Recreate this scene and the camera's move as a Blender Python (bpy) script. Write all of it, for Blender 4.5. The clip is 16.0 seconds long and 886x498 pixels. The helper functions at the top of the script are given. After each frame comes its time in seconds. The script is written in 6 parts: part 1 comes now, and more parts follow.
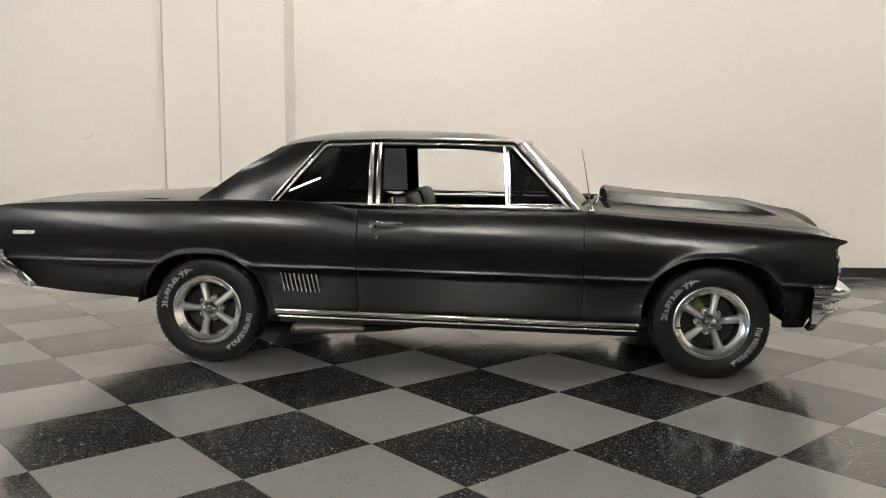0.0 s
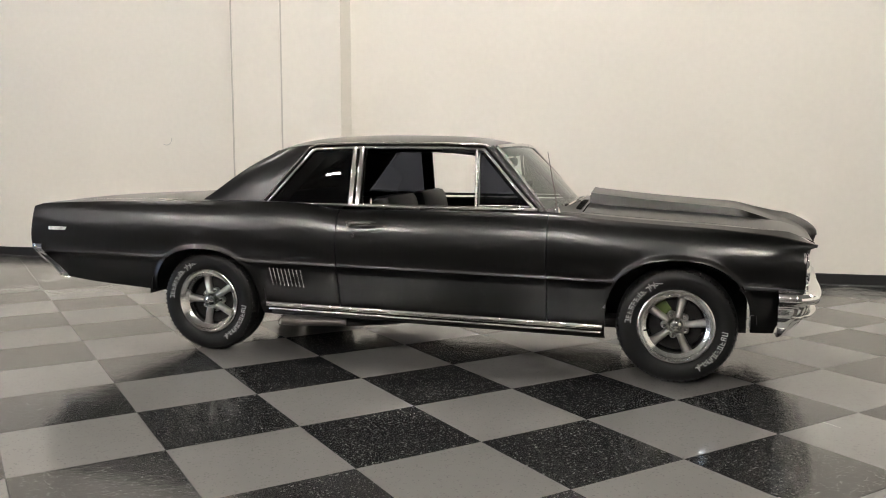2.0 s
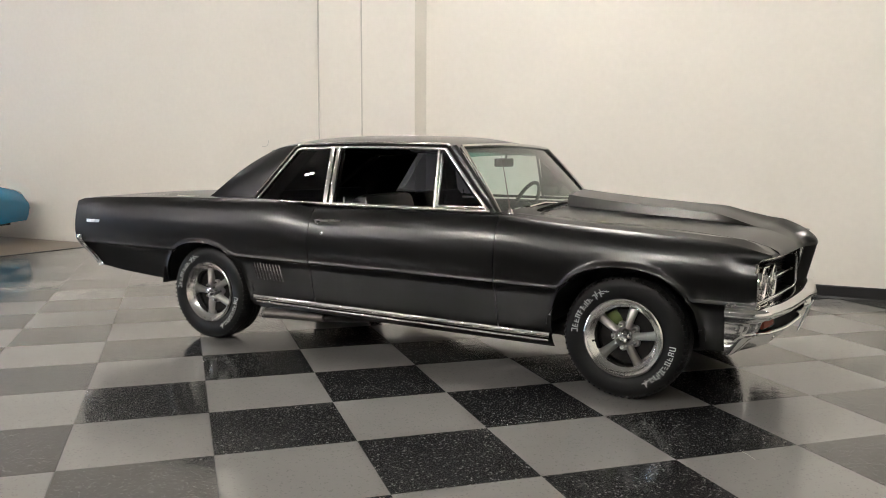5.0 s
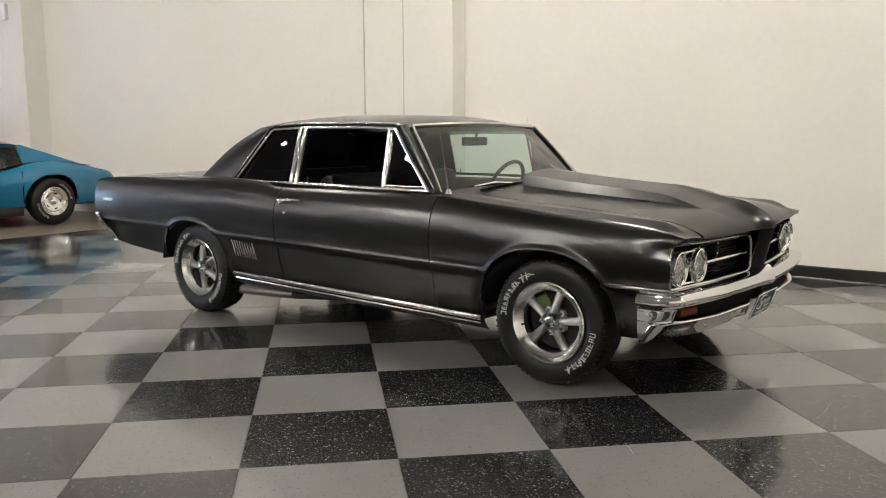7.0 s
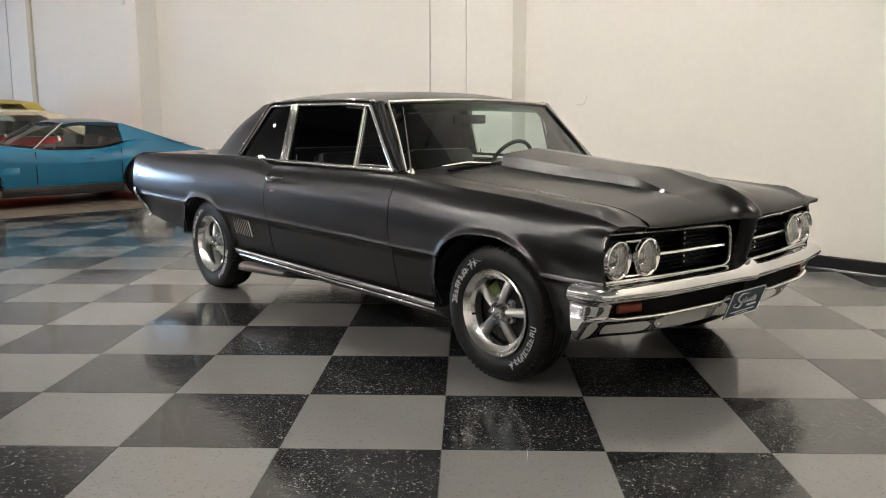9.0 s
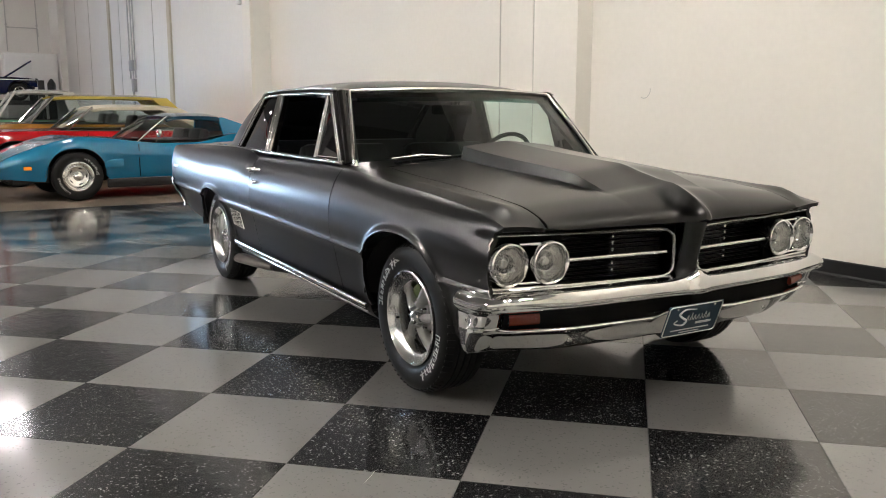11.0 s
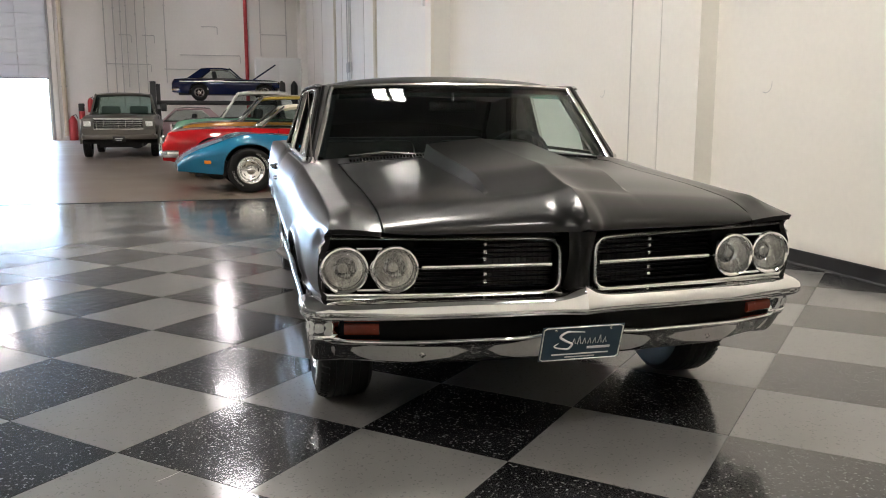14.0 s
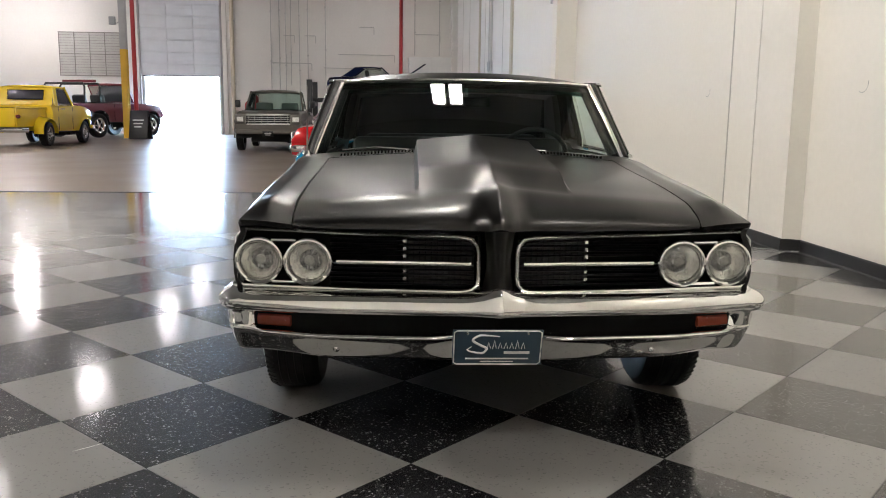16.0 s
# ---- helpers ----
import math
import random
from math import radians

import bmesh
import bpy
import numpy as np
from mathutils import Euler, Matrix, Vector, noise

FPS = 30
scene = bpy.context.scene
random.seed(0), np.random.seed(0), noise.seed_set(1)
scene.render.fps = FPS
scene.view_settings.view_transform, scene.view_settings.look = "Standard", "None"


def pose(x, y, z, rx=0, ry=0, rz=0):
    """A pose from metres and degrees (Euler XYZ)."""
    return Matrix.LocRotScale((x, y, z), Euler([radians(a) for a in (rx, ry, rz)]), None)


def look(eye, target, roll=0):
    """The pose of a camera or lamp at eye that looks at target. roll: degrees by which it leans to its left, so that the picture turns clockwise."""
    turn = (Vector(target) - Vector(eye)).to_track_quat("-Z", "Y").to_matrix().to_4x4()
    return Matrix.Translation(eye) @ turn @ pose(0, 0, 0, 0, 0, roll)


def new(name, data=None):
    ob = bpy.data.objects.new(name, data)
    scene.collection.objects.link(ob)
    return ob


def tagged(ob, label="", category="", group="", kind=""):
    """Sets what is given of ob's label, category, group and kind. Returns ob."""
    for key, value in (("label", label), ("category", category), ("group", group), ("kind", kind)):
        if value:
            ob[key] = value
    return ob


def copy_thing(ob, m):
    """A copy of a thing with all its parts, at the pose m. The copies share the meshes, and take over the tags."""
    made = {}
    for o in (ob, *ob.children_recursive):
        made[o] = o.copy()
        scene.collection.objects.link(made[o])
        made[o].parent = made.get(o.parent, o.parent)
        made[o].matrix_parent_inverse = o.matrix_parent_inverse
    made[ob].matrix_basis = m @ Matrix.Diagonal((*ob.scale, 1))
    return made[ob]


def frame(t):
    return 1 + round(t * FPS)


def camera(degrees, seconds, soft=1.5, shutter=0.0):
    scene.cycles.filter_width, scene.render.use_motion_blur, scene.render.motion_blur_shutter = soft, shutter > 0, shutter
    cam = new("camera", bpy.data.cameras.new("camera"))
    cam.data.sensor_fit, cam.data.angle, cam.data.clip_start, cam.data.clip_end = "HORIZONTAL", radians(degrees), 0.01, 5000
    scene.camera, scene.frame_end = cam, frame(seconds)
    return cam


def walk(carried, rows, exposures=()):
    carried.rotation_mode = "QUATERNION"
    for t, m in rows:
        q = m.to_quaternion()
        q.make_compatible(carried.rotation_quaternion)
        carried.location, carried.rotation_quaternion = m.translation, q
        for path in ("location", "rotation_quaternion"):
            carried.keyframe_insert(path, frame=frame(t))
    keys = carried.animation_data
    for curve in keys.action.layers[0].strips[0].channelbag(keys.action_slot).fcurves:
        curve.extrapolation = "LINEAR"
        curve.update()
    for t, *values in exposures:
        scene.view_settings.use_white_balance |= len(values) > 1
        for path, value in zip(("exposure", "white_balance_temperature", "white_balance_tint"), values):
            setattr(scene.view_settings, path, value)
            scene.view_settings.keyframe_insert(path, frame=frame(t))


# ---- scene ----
cam = camera(56.5, 16.0, soft=1.0)
PATH = [
    (0, (-0.308, -0.17, 1.24), (-0.449, 1.811, 1.006), 0.4),
    (0.5, (-0.021, -0.163, 1.225), (-0.256, 1.81, 0.997), 0.4),
    (1, (0.166, -0.165, 1.224), (-0.138, 1.798, 0.994), 0.3),
    (1.5, (0.473, -0.192, 1.254), (0.065, 1.752, 1.018), -0.0),
    (2, (0.663, -0.212, 1.239), (0.19, 1.718, 1.013), 0.1),
    (2.5, (0.776, -0.205, 1.21), (0.257, 1.714, 0.993), 0.0),
    (3, (1.129, -0.099, 1.246), (0.464, 1.773, 1.016), -0.5),
    (3.5, (1.42, -0.039, 1.257), (0.66, 1.797, 1.029), -0.8),
    (4, (1.593, 0.056, 1.233), (0.783, 1.871, 1.012), -0.5),
    (6.5, (2.561, 0.706, 1.219), (1.449, 2.349, 0.964), 0.1),
    (7, (2.804, 0.869, 1.233), (1.62, 2.458, 0.96), -0.3),
    (7.5, (2.927, 1.047, 1.209), (1.688, 2.591, 0.929), 0.0),
    (8, (3.052, 1.265, 1.203), (1.742, 2.749, 0.915), 0.1),
    (8.5, (3.235, 1.468, 1.197), (1.851, 2.88, 0.896), 0.0),
    (9, (3.369, 1.659, 1.203), (1.932, 3.013, 0.889), -0.1),
    (9.5, (3.444, 1.931, 1.181), (1.948, 3.22, 0.868), -0.1),
    (12, (3.991, 3.069, 1.157), (2.231, 3.96, 0.828), 0.2),
    (12.5, (4.04, 3.282, 1.16), (2.24, 4.089, 0.827), 0.2),
    (13, (4.051, 3.532, 1.154), (2.212, 4.245, 0.823), 0.1),
    (13.5, (4.1, 3.764, 1.142), (2.224, 4.378, 0.819), -0.0),
    (14, (4.163, 3.994, 1.147), (2.26, 4.517, 0.826), 0.0),
    (14.5, (4.175, 4.226, 1.132), (2.246, 4.644, 0.81), 0.2),
    (15, (4.183, 4.409, 1.137), (2.237, 4.736, 0.811), 0.5),
    (15.5, (4.247, 4.621, 1.137), (2.286, 4.849, 0.814), 0.5),
    (16, (4.252, 4.808, 1.133), (2.284, 4.951, 0.809), 0.7),
]
walk(cam, [(t, look(eye, target, roll)) for t, eye, target, roll in PATH])


# ---- light ----
world = bpy.data.worlds.new("World")
scene.world = world
world.use_nodes = True
wn = world.node_tree.nodes
sky = wn.new("ShaderNodeTexSky")
sky.sky_type, sky.sun_disc = 'NISHITA', False
sky.sun_elevation, sky.sun_rotation = radians(48), radians(120)
world.node_tree.links.new(sky.outputs[0], wn["Background"].inputs[0])
wn["Background"].inputs[1].default_value = 0.05
scene.view_settings.exposure = 1.56
FIXTURE_GLOW = 82.0
DAYLIGHT = 18.5


# ---- materials ----
def node_material(name):
    m = bpy.data.materials.new(name)
    m.use_nodes = True
    return m, m.node_tree.nodes, m.node_tree.links, m.node_tree.nodes["Principled BSDF"]


def surface(name, colour, rough=0.5, metal=0.0, vary=0.08, scale=6.0, bump=0.0, bump_scale=200.0, rough_vary=0.06, coat=0.0, spec=0.5):
    """A surface with broad and fine variation of its colour and gloss, in metres."""
    m, n, l, b = node_material(name)
    tc = n.new("ShaderNodeTexCoord")
    big = n.new("ShaderNodeTexNoise")
    big.inputs["Scale"].default_value, big.inputs["Detail"].default_value = scale, 6
    small = n.new("ShaderNodeTexNoise")
    small.inputs["Scale"].default_value, small.inputs["Detail"].default_value = scale * 22, 3
    l.new(tc.outputs["Object"], big.inputs["Vector"])
    l.new(tc.outputs["Object"], small.inputs["Vector"])
    add = n.new("ShaderNodeMath")
    add.operation = 'MULTIPLY_ADD'
    l.new(big.outputs["Fac"], add.inputs[0])
    add.inputs[1].default_value, add.inputs[2].default_value = 2 * vary, 1 - vary
    add2 = n.new("ShaderNodeMath")
    add2.operation = 'MULTIPLY_ADD'
    l.new(small.outputs["Fac"], add2.inputs[0])
    add2.inputs[1].default_value = 0.08
    l.new(add.outputs[0], add2.inputs[2])
    mix = n.new("ShaderNodeVectorMath")
    mix.operation = 'SCALE'
    mix.inputs[0].default_value = colour
    l.new(add2.outputs[0], mix.inputs["Scale"])
    l.new(mix.outputs[0], b.inputs["Base Color"])
    rv = n.new("ShaderNodeMath")
    rv.operation = 'MULTIPLY_ADD'
    l.new(big.outputs["Fac"], rv.inputs[0])
    rv.inputs[1].default_value, rv.inputs[2].default_value = 2 * rough_vary, max(rough - rough_vary, 0.0)
    l.new(rv.outputs[0], b.inputs["Roughness"])
    b.inputs["Metallic"].default_value = metal
    b.inputs["Coat Weight"].default_value = coat
    b.inputs["Coat Roughness"].default_value = 0.03
    b.inputs["Specular IOR Level"].default_value = spec
    if bump:
        bt = n.new("ShaderNodeTexNoise")
        bt.inputs["Scale"].default_value = bump_scale
        l.new(tc.outputs["Object"], bt.inputs["Vector"])
        bn = n.new("ShaderNodeBump")
        bn.inputs["Strength"].default_value, bn.inputs["Distance"].default_value = bump, 0.002
        l.new(bt.outputs["Fac"], bn.inputs["Height"])
        l.new(bn.outputs[0], b.inputs["Normal"])
    return m


def glow(name, colour, strength):
    m, n, l, b = node_material(name)
    b.inputs["Base Color"].default_value = (*colour, 1)
    b.inputs["Emission Color"].default_value = (*colour, 1)
    b.inputs["Emission Strength"].default_value = strength
    return m


def glass(name, tint, gloss=1.0):
    """Thin window glass: tinted, with a clear reflection that follows Fresnel."""
    m, n, l, b = node_material(name)
    n.remove(b)
    tr, gl, fr, mx = n.new("ShaderNodeBsdfTransparent"), n.new("ShaderNodeBsdfGlossy"), n.new("ShaderNodeFresnel"), n.new("ShaderNodeMixShader")
    tr.inputs[0].default_value = (*tint, 1)
    gl.inputs["Roughness"].default_value = 0.01
    gl.inputs[0].default_value = (gloss, gloss, gloss, 1)
    fr.inputs[0].default_value = 1.5
    l.new(fr.outputs[0], mx.inputs[0])
    l.new(tr.outputs[0], mx.inputs[1])
    l.new(gl.outputs[0], mx.inputs[2])
    l.new(mx.outputs[0], n["Material Output"].inputs[0])
    return m


def tile_material(name, base, fleck, fleck_size, cut, fleck2=None):
    """Waxed vinyl tile: a plain ground with chips of another colour, scuffs and uneven gloss."""
    m, n, l, b = node_material(name)
    tc = n.new("ShaderNodeTexCoord")
    geo = n.new("ShaderNodeNewGeometry")
    vo = n.new("ShaderNodeTexVoronoi")
    vo.inputs["Scale"].default_value = 1 / fleck_size
    warp = n.new("ShaderNodeTexNoise")
    warp.inputs["Scale"].default_value = 45
    vm = n.new("ShaderNodeVectorMath")
    vm.operation = 'MULTIPLY_ADD'
    l.new(geo.outputs["Position"], warp.inputs["Vector"])
    l.new(warp.outputs["Color"], vm.inputs[0])
    vm.inputs[1].default_value = (0.03, 0.03, 0.03)
    l.new(geo.outputs["Position"], vm.inputs[2])
    l.new(vm.outputs[0], vo.inputs["Vector"])
    sep = n.new("ShaderNodeSeparateColor")
    l.new(vo.outputs["Color"], sep.inputs[0])
    near = n.new("ShaderNodeMath")
    near.operation = 'LESS_THAN'
    l.new(vo.outputs["Distance"], near.inputs[0])
    near.inputs[1].default_value = 0.36
    pick = n.new("ShaderNodeMath")
    pick.operation = 'GREATER_THAN'
    l.new(sep.outputs[0], pick.inputs[0])
    pick.inputs[1].default_value = cut
    both = n.new("ShaderNodeMath")
    both.operation = 'MULTIPLY'
    l.new(near.outputs[0], both.inputs[0])
    l.new(pick.outputs[0], both.inputs[1])
    big = n.new("ShaderNodeTexNoise")
    big.inputs["Scale"].default_value, big.inputs["Detail"].default_value = 1.3, 3
    l.new(geo.outputs["Position"], big.inputs["Vector"])
    info = n.new("ShaderNodeObjectInfo")
    tone = n.new("ShaderNodeMath")
    tone.operation = 'MULTIPLY_ADD'
    l.new(big.outputs["Fac"], tone.inputs[0])
    tone.inputs[1].default_value, tone.inputs[2].default_value = 0.16, 0.87
    tone2 = n.new("ShaderNodeMath")
    tone2.operation = 'MULTIPLY_ADD'
    l.new(info.outputs["Random"], tone2.inputs[0])
    tone2.inputs[1].default_value = 0.1
    l.new(tone.outputs[0], tone2.inputs[2])
    sc = n.new("ShaderNodeVectorMath")
    sc.operation = 'SCALE'
    sc.inputs[0].default_value = base
    l.new(tone2.outputs[0], sc.inputs["Scale"])
    mx = n.new("ShaderNodeMix")
    mx.data_type = 'RGBA'
    l.new(both.outputs[0], mx.inputs["Factor"])
    l.new(sc.outputs[0], mx.inputs[6])
    mx.inputs[7].default_value = (*fleck, 1)
    l.new(mx.outputs[2], b.inputs["Base Color"])
    # worn vinyl under a clear wax coat that is slightly wavy and unevenly buffed
    wax = n.new("ShaderNodeTexNoise")
    wax.inputs["Scale"].default_value, wax.inputs["Detail"].default_value = 5.5, 5
    l.new(geo.outputs["Position"], wax.inputs["Vector"])
    rr = n.new("ShaderNodeMath")
    rr.operation = 'MULTIPLY_ADD'
    l.new(wax.outputs["Fac"], rr.inputs[0])
    rr.inputs[1].default_value, rr.inputs[2].default_value = 0.14, 0.05
    l.new(rr.outputs[0], b.inputs["Coat Roughness"])
    b.inputs["Coat Weight"].default_value, b.inputs["Coat IOR"].default_value = 1.0, 1.60
    b.inputs["Roughness"].default_value = 0.45
    b.inputs["Specular IOR Level"].default_value = 0.1
    swell = n.new("ShaderNodeTexNoise")
    swell.inputs["Scale"].default_value, swell.inputs["Detail"].default_value = 16, 2
    l.new(geo.outputs["Position"], swell.inputs["Vector"])
    wave = n.new("ShaderNodeBump")
    wave.inputs["Strength"].default_value, wave.inputs["Distance"].default_value = 0.15, 0.004
    l.new(swell.outputs["Fac"], wave.inputs["Height"])
    l.new(wave.outputs[0], b.inputs["Coat Normal"])
    return m


M = {
    "wall": surface("painted_wall", (0.74, 0.705, 0.645), 0.55, vary=0.03, scale=0.8, bump=0.15, bump_scale=60),
    "wall_far": surface("painted_block_wall", (0.72, 0.70, 0.66), 0.6, vary=0.07, scale=0.5, bump=0.15, bump_scale=40),
    # dark colour stands for the dim far side that the car's flank reflects
    "wall_dark": surface("dim_unseen_wall", (0.10, 0.10, 0.10), 0.6, vary=0.1, scale=0.5),
    # the wall's paint darkened, for the shade on the pilaster's slanted face
    "edge": surface("shaded_wall_paint", (0.64, 0.61, 0.555), 0.6, vary=0.05, scale=1.5),
    "joint": surface("grey_wall_joint", (0.50, 0.475, 0.43), 0.7),
    "base": surface("black_vinyl_base", (0.012, 0.012, 0.013), 0.35, vary=0.1),
    "concrete": surface("sealed_concrete", (0.17, 0.135, 0.105), 0.33, vary=0.25, scale=0.7, rough_vary=0.09, bump=0.05, bump_scale=8, spec=0.22),
    "slab": surface("floor_adhesive", (0.05, 0.05, 0.05), 0.6),
    "light_tile": tile_material("grey_vinyl_tile", (0.180, 0.176, 0.168), (0.128, 0.124, 0.117), 0.012, 0.75),
    "dark_tile": tile_material("charcoal_vinyl_tile", (0.010, 0.010, 0.011), (0.17, 0.167, 0.158), 0.0095, 0.80),
    "ceiling": surface("dark_steel_deck", (0.15, 0.15, 0.145), 0.7, vary=0.1),
    "black": None,
    # near-black for the shade inside slots and recesses; also seals and black rubber
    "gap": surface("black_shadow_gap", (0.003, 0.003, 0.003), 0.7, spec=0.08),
    "chrome": surface("polished_chrome", (0.78, 0.78, 0.77), 0.07, metal=1.0, vary=0.02, rough_vary=0.025),
    "alloy": surface("brushed_aluminium", (0.90, 0.90, 0.88), 0.19, metal=1.0, vary=0.05, scale=30, rough_vary=0.04),
    "trim": surface("bright_stainless_trim", (0.66, 0.66, 0.64), 0.17, metal=1.0, vary=0.03, scale=20, rough_vary=0.05),
    "caliper": surface("yellow_green_caliper_paint", (0.05, 0.075, 0.012), 0.4, vary=0.15, scale=30),
    "grey_spoke": surface("dark_grey_cast_metal", (0.40, 0.40, 0.385), 0.34, metal=0.9, vary=0.1, scale=30, bump=0.1),
    "rubber": surface("black_tyre_rubber", (0.007, 0.007, 0.007), 0.5, spec=0.25, vary=0.15, scale=20, bump=0.15, bump_scale=300),
    "letter": surface("white_tyre_lettering", (0.55, 0.55, 0.53), 0.6, vary=0.1, scale=40),
    "under": surface("black_underbody", (0.010, 0.010, 0.010), 0.7, vary=0.3, scale=8, bump=0.3, bump_scale=50),
    "interior": surface("black_vinyl_upholstery", (0.012, 0.012, 0.013), 0.5, vary=0.15, bump=0.2, bump_scale=300),
    "grille": surface("satin_black_grille", (0.006, 0.006, 0.007), 0.35, spec=0.3),
    "lens": None,
    "amber": surface("dull_red_amber_lens", (0.16, 0.025, 0.012), 0.25, vary=0.15, scale=60),
    "silver": surface("silver_reflector", (0.80, 0.80, 0.76), 0.30, metal=0.35, vary=0.75, scale=38, bump=0.9, bump_scale=120),
    "lamp": surface("patterned_lamp_reflector", (0.93, 0.93, 0.89), 0.16, metal=0.85, vary=0.10, scale=30, bump=0.45, bump_scale=70),
    # blackened so that the wheel openings look shaded; not the iron's own colour
    "iron": surface("shaded_wheel_iron", (0.006, 0.0055, 0.005), 0.6, metal=0.0, spec=0.2, vary=0.2, scale=20),
    "plate": surface("navy_printed_plate", (0.012, 0.035, 0.06), 0.35, vary=0.1),
    "white": surface("white_print", (0.7, 0.7, 0.7), 0.5),
    "disc": surface("cast_iron", (0.16, 0.15, 0.14), 0.45, metal=0.8, vary=0.2, scale=20),
}


def satin_paint(name, colour, rough, ior):
    """Satin paint: a dark ground under a soft gloss with a fainter, wider sheen, and faint orange peel."""
    m, n, l, b = node_material(name)
    n.remove(b)
    tc, di, fr, mx, lobes = n.new("ShaderNodeTexCoord"), n.new("ShaderNodeBsdfDiffuse"), n.new("ShaderNodeFresnel"), n.new("ShaderNodeMixShader"), n.new("ShaderNodeMixShader")
    big, fine_, bump = n.new("ShaderNodeTexNoise"), n.new("ShaderNodeTexNoise"), n.new("ShaderNodeBump")
    big.inputs["Scale"].default_value, big.inputs["Detail"].default_value = 2.5, 6
    fine_.inputs["Scale"].default_value, fine_.inputs["Detail"].default_value = 260, 2
    l.new(tc.outputs["Object"], big.inputs["Vector"])
    l.new(tc.outputs["Object"], fine_.inputs["Vector"])
    bump.inputs["Strength"].default_value, bump.inputs["Distance"].default_value = 0.06, 0.0006
    l.new(fine_.outputs["Fac"], bump.inputs["Height"])
    di.inputs["Color"].default_value = (*colour, 1)
    fr.inputs["IOR"].default_value = ior
    l.new(bump.outputs[0], fr.inputs["Normal"])
    lobes.inputs[0].default_value = 0.45
    for slot, width in ((1, rough), (2, rough + 0.19)):
        gl, rv = n.new("ShaderNodeBsdfAnisotropic"), n.new("ShaderNodeMath")
        gl.distribution, rv.operation = 'BECKMANN', 'MULTIPLY_ADD'
        l.new(big.outputs["Fac"], rv.inputs[0])
        rv.inputs[1].default_value, rv.inputs[2].default_value = 0.05, width - 0.025
        l.new(rv.outputs[0], gl.inputs["Roughness"])
        l.new(bump.outputs[0], gl.inputs["Normal"])
        l.new(gl.outputs[0], lobes.inputs[slot])
    l.new(fr.outputs[0], mx.inputs[0])
    l.new(di.outputs[0], mx.inputs[1])
    l.new(lobes.outputs[0], mx.inputs[2])
    l.new(mx.outputs[0], n["Material Output"].inputs[0])
    return m


M["black"] = satin_paint("satin_black_paint", (0.0013, 0.0012, 0.0011), 0.22, 1.56)
M["glass"] = glass("tinted_windscreen_glass", (0.52, 0.66, 0.62))
M["glass_clear"] = glass("clear_side_glass", (0.8, 0.84, 0.83))
M["glass_dark"] = glass("black_tinted_glass", (0.05, 0.055, 0.07))


def fluted_lens(name):
    """Clear pressed glass whose ribs scatter some of the light."""
    m = glass(name, (0.97, 0.97, 0.95))
    n, l = m.node_tree.nodes, m.node_tree.links
    tc, br, di, mx = n.new("ShaderNodeTexCoord"), n.new("ShaderNodeTexVoronoi"), n.new("ShaderNodeBsdfDiffuse"), n.new("ShaderNodeMixShader")
    br.inputs["Scale"].default_value = 120
    st = n.new("ShaderNodeVectorMath")
    st.operation = 'MULTIPLY'
    st.inputs[1].default_value = (1, 1.5, .5)
    l.new(tc.outputs["Object"], st.inputs[0])
    l.new(st.outputs[0], br.inputs["Vector"])
    k = n.new("ShaderNodeMath")
    k.operation = 'MULTIPLY_ADD'
    l.new(br.outputs["Distance"], k.inputs[0])
    k.inputs[1].default_value, k.inputs[2].default_value = .30, .05
    di.inputs["Color"].default_value = (.92, .92, .88, 1)
    clear = [x for x in n if x.type == 'BSDF_TRANSPARENT'][0]
    top = [x for x in n if x.type == 'MIX_SHADER' and x != mx][0]
    l.new(k.outputs[0], mx.inputs[0])
    l.new(clear.outputs[0], mx.inputs[1])
    l.new(di.outputs[0], mx.inputs[2])
    l.new(mx.outputs[0], top.inputs[1])
    return m


M["lens"] = fluted_lens("pressed_lens_glass")


# ---- building helpers ----
def pchip(*pts):
    """A smooth curve through points, that never overshoots."""
    x, y = np.array([p[0] for p in pts], float), np.array([p[1] for p in pts], float)
    h, d = np.diff(x), np.diff(y) / np.diff(x)
    m = np.zeros(len(x))
    for i in range(1, len(x) - 1):
        if d[i - 1] * d[i] > 0:
            w1, w2 = 2 * h[i] + h[i - 1], h[i] + 2 * h[i - 1]
            m[i] = (w1 + w2) / (w1 / d[i - 1] + w2 / d[i])
    m[0], m[-1] = d[0], d[-1]

    def f(q):
        q = min(max(q, x[0]), x[-1])
        i = min(max(int(np.searchsorted(x, q)) - 1, 0), len(h) - 1)
        t = (q - x[i]) / h[i]
        return float((2 * t ** 3 - 3 * t ** 2 + 1) * y[i] + (t ** 3 - 2 * t ** 2 + t) * h[i] * m[i] + (-2 * t ** 3 + 3 * t ** 2) * y[i + 1] + (t ** 3 - t ** 2) * h[i] * m[i + 1])
    return f


def step(a, b, x):
    t = min(max((x - a) / (b - a), 0.0), 1.0)
    return t * t * (3 - 2 * t)


def part(name, bm, material, parent=None, label="", smooth=True, angle=35):
    """Links a bmesh as one mesh object, under a thing or a part."""
    me = bpy.data.meshes.new(name)
    bmesh.ops.recalc_face_normals(bm, faces=bm.faces)
    bm.to_mesh(me)
    bm.free()
    me.materials.append(material)
    if smooth:
        me.shade_smooth()
        me.set_sharp_from_angle(angle=radians(angle))
    ob = new(name, me)
    if parent is not None:
        ob.parent = parent
    if label:
        ob["label"] = label
    return ob


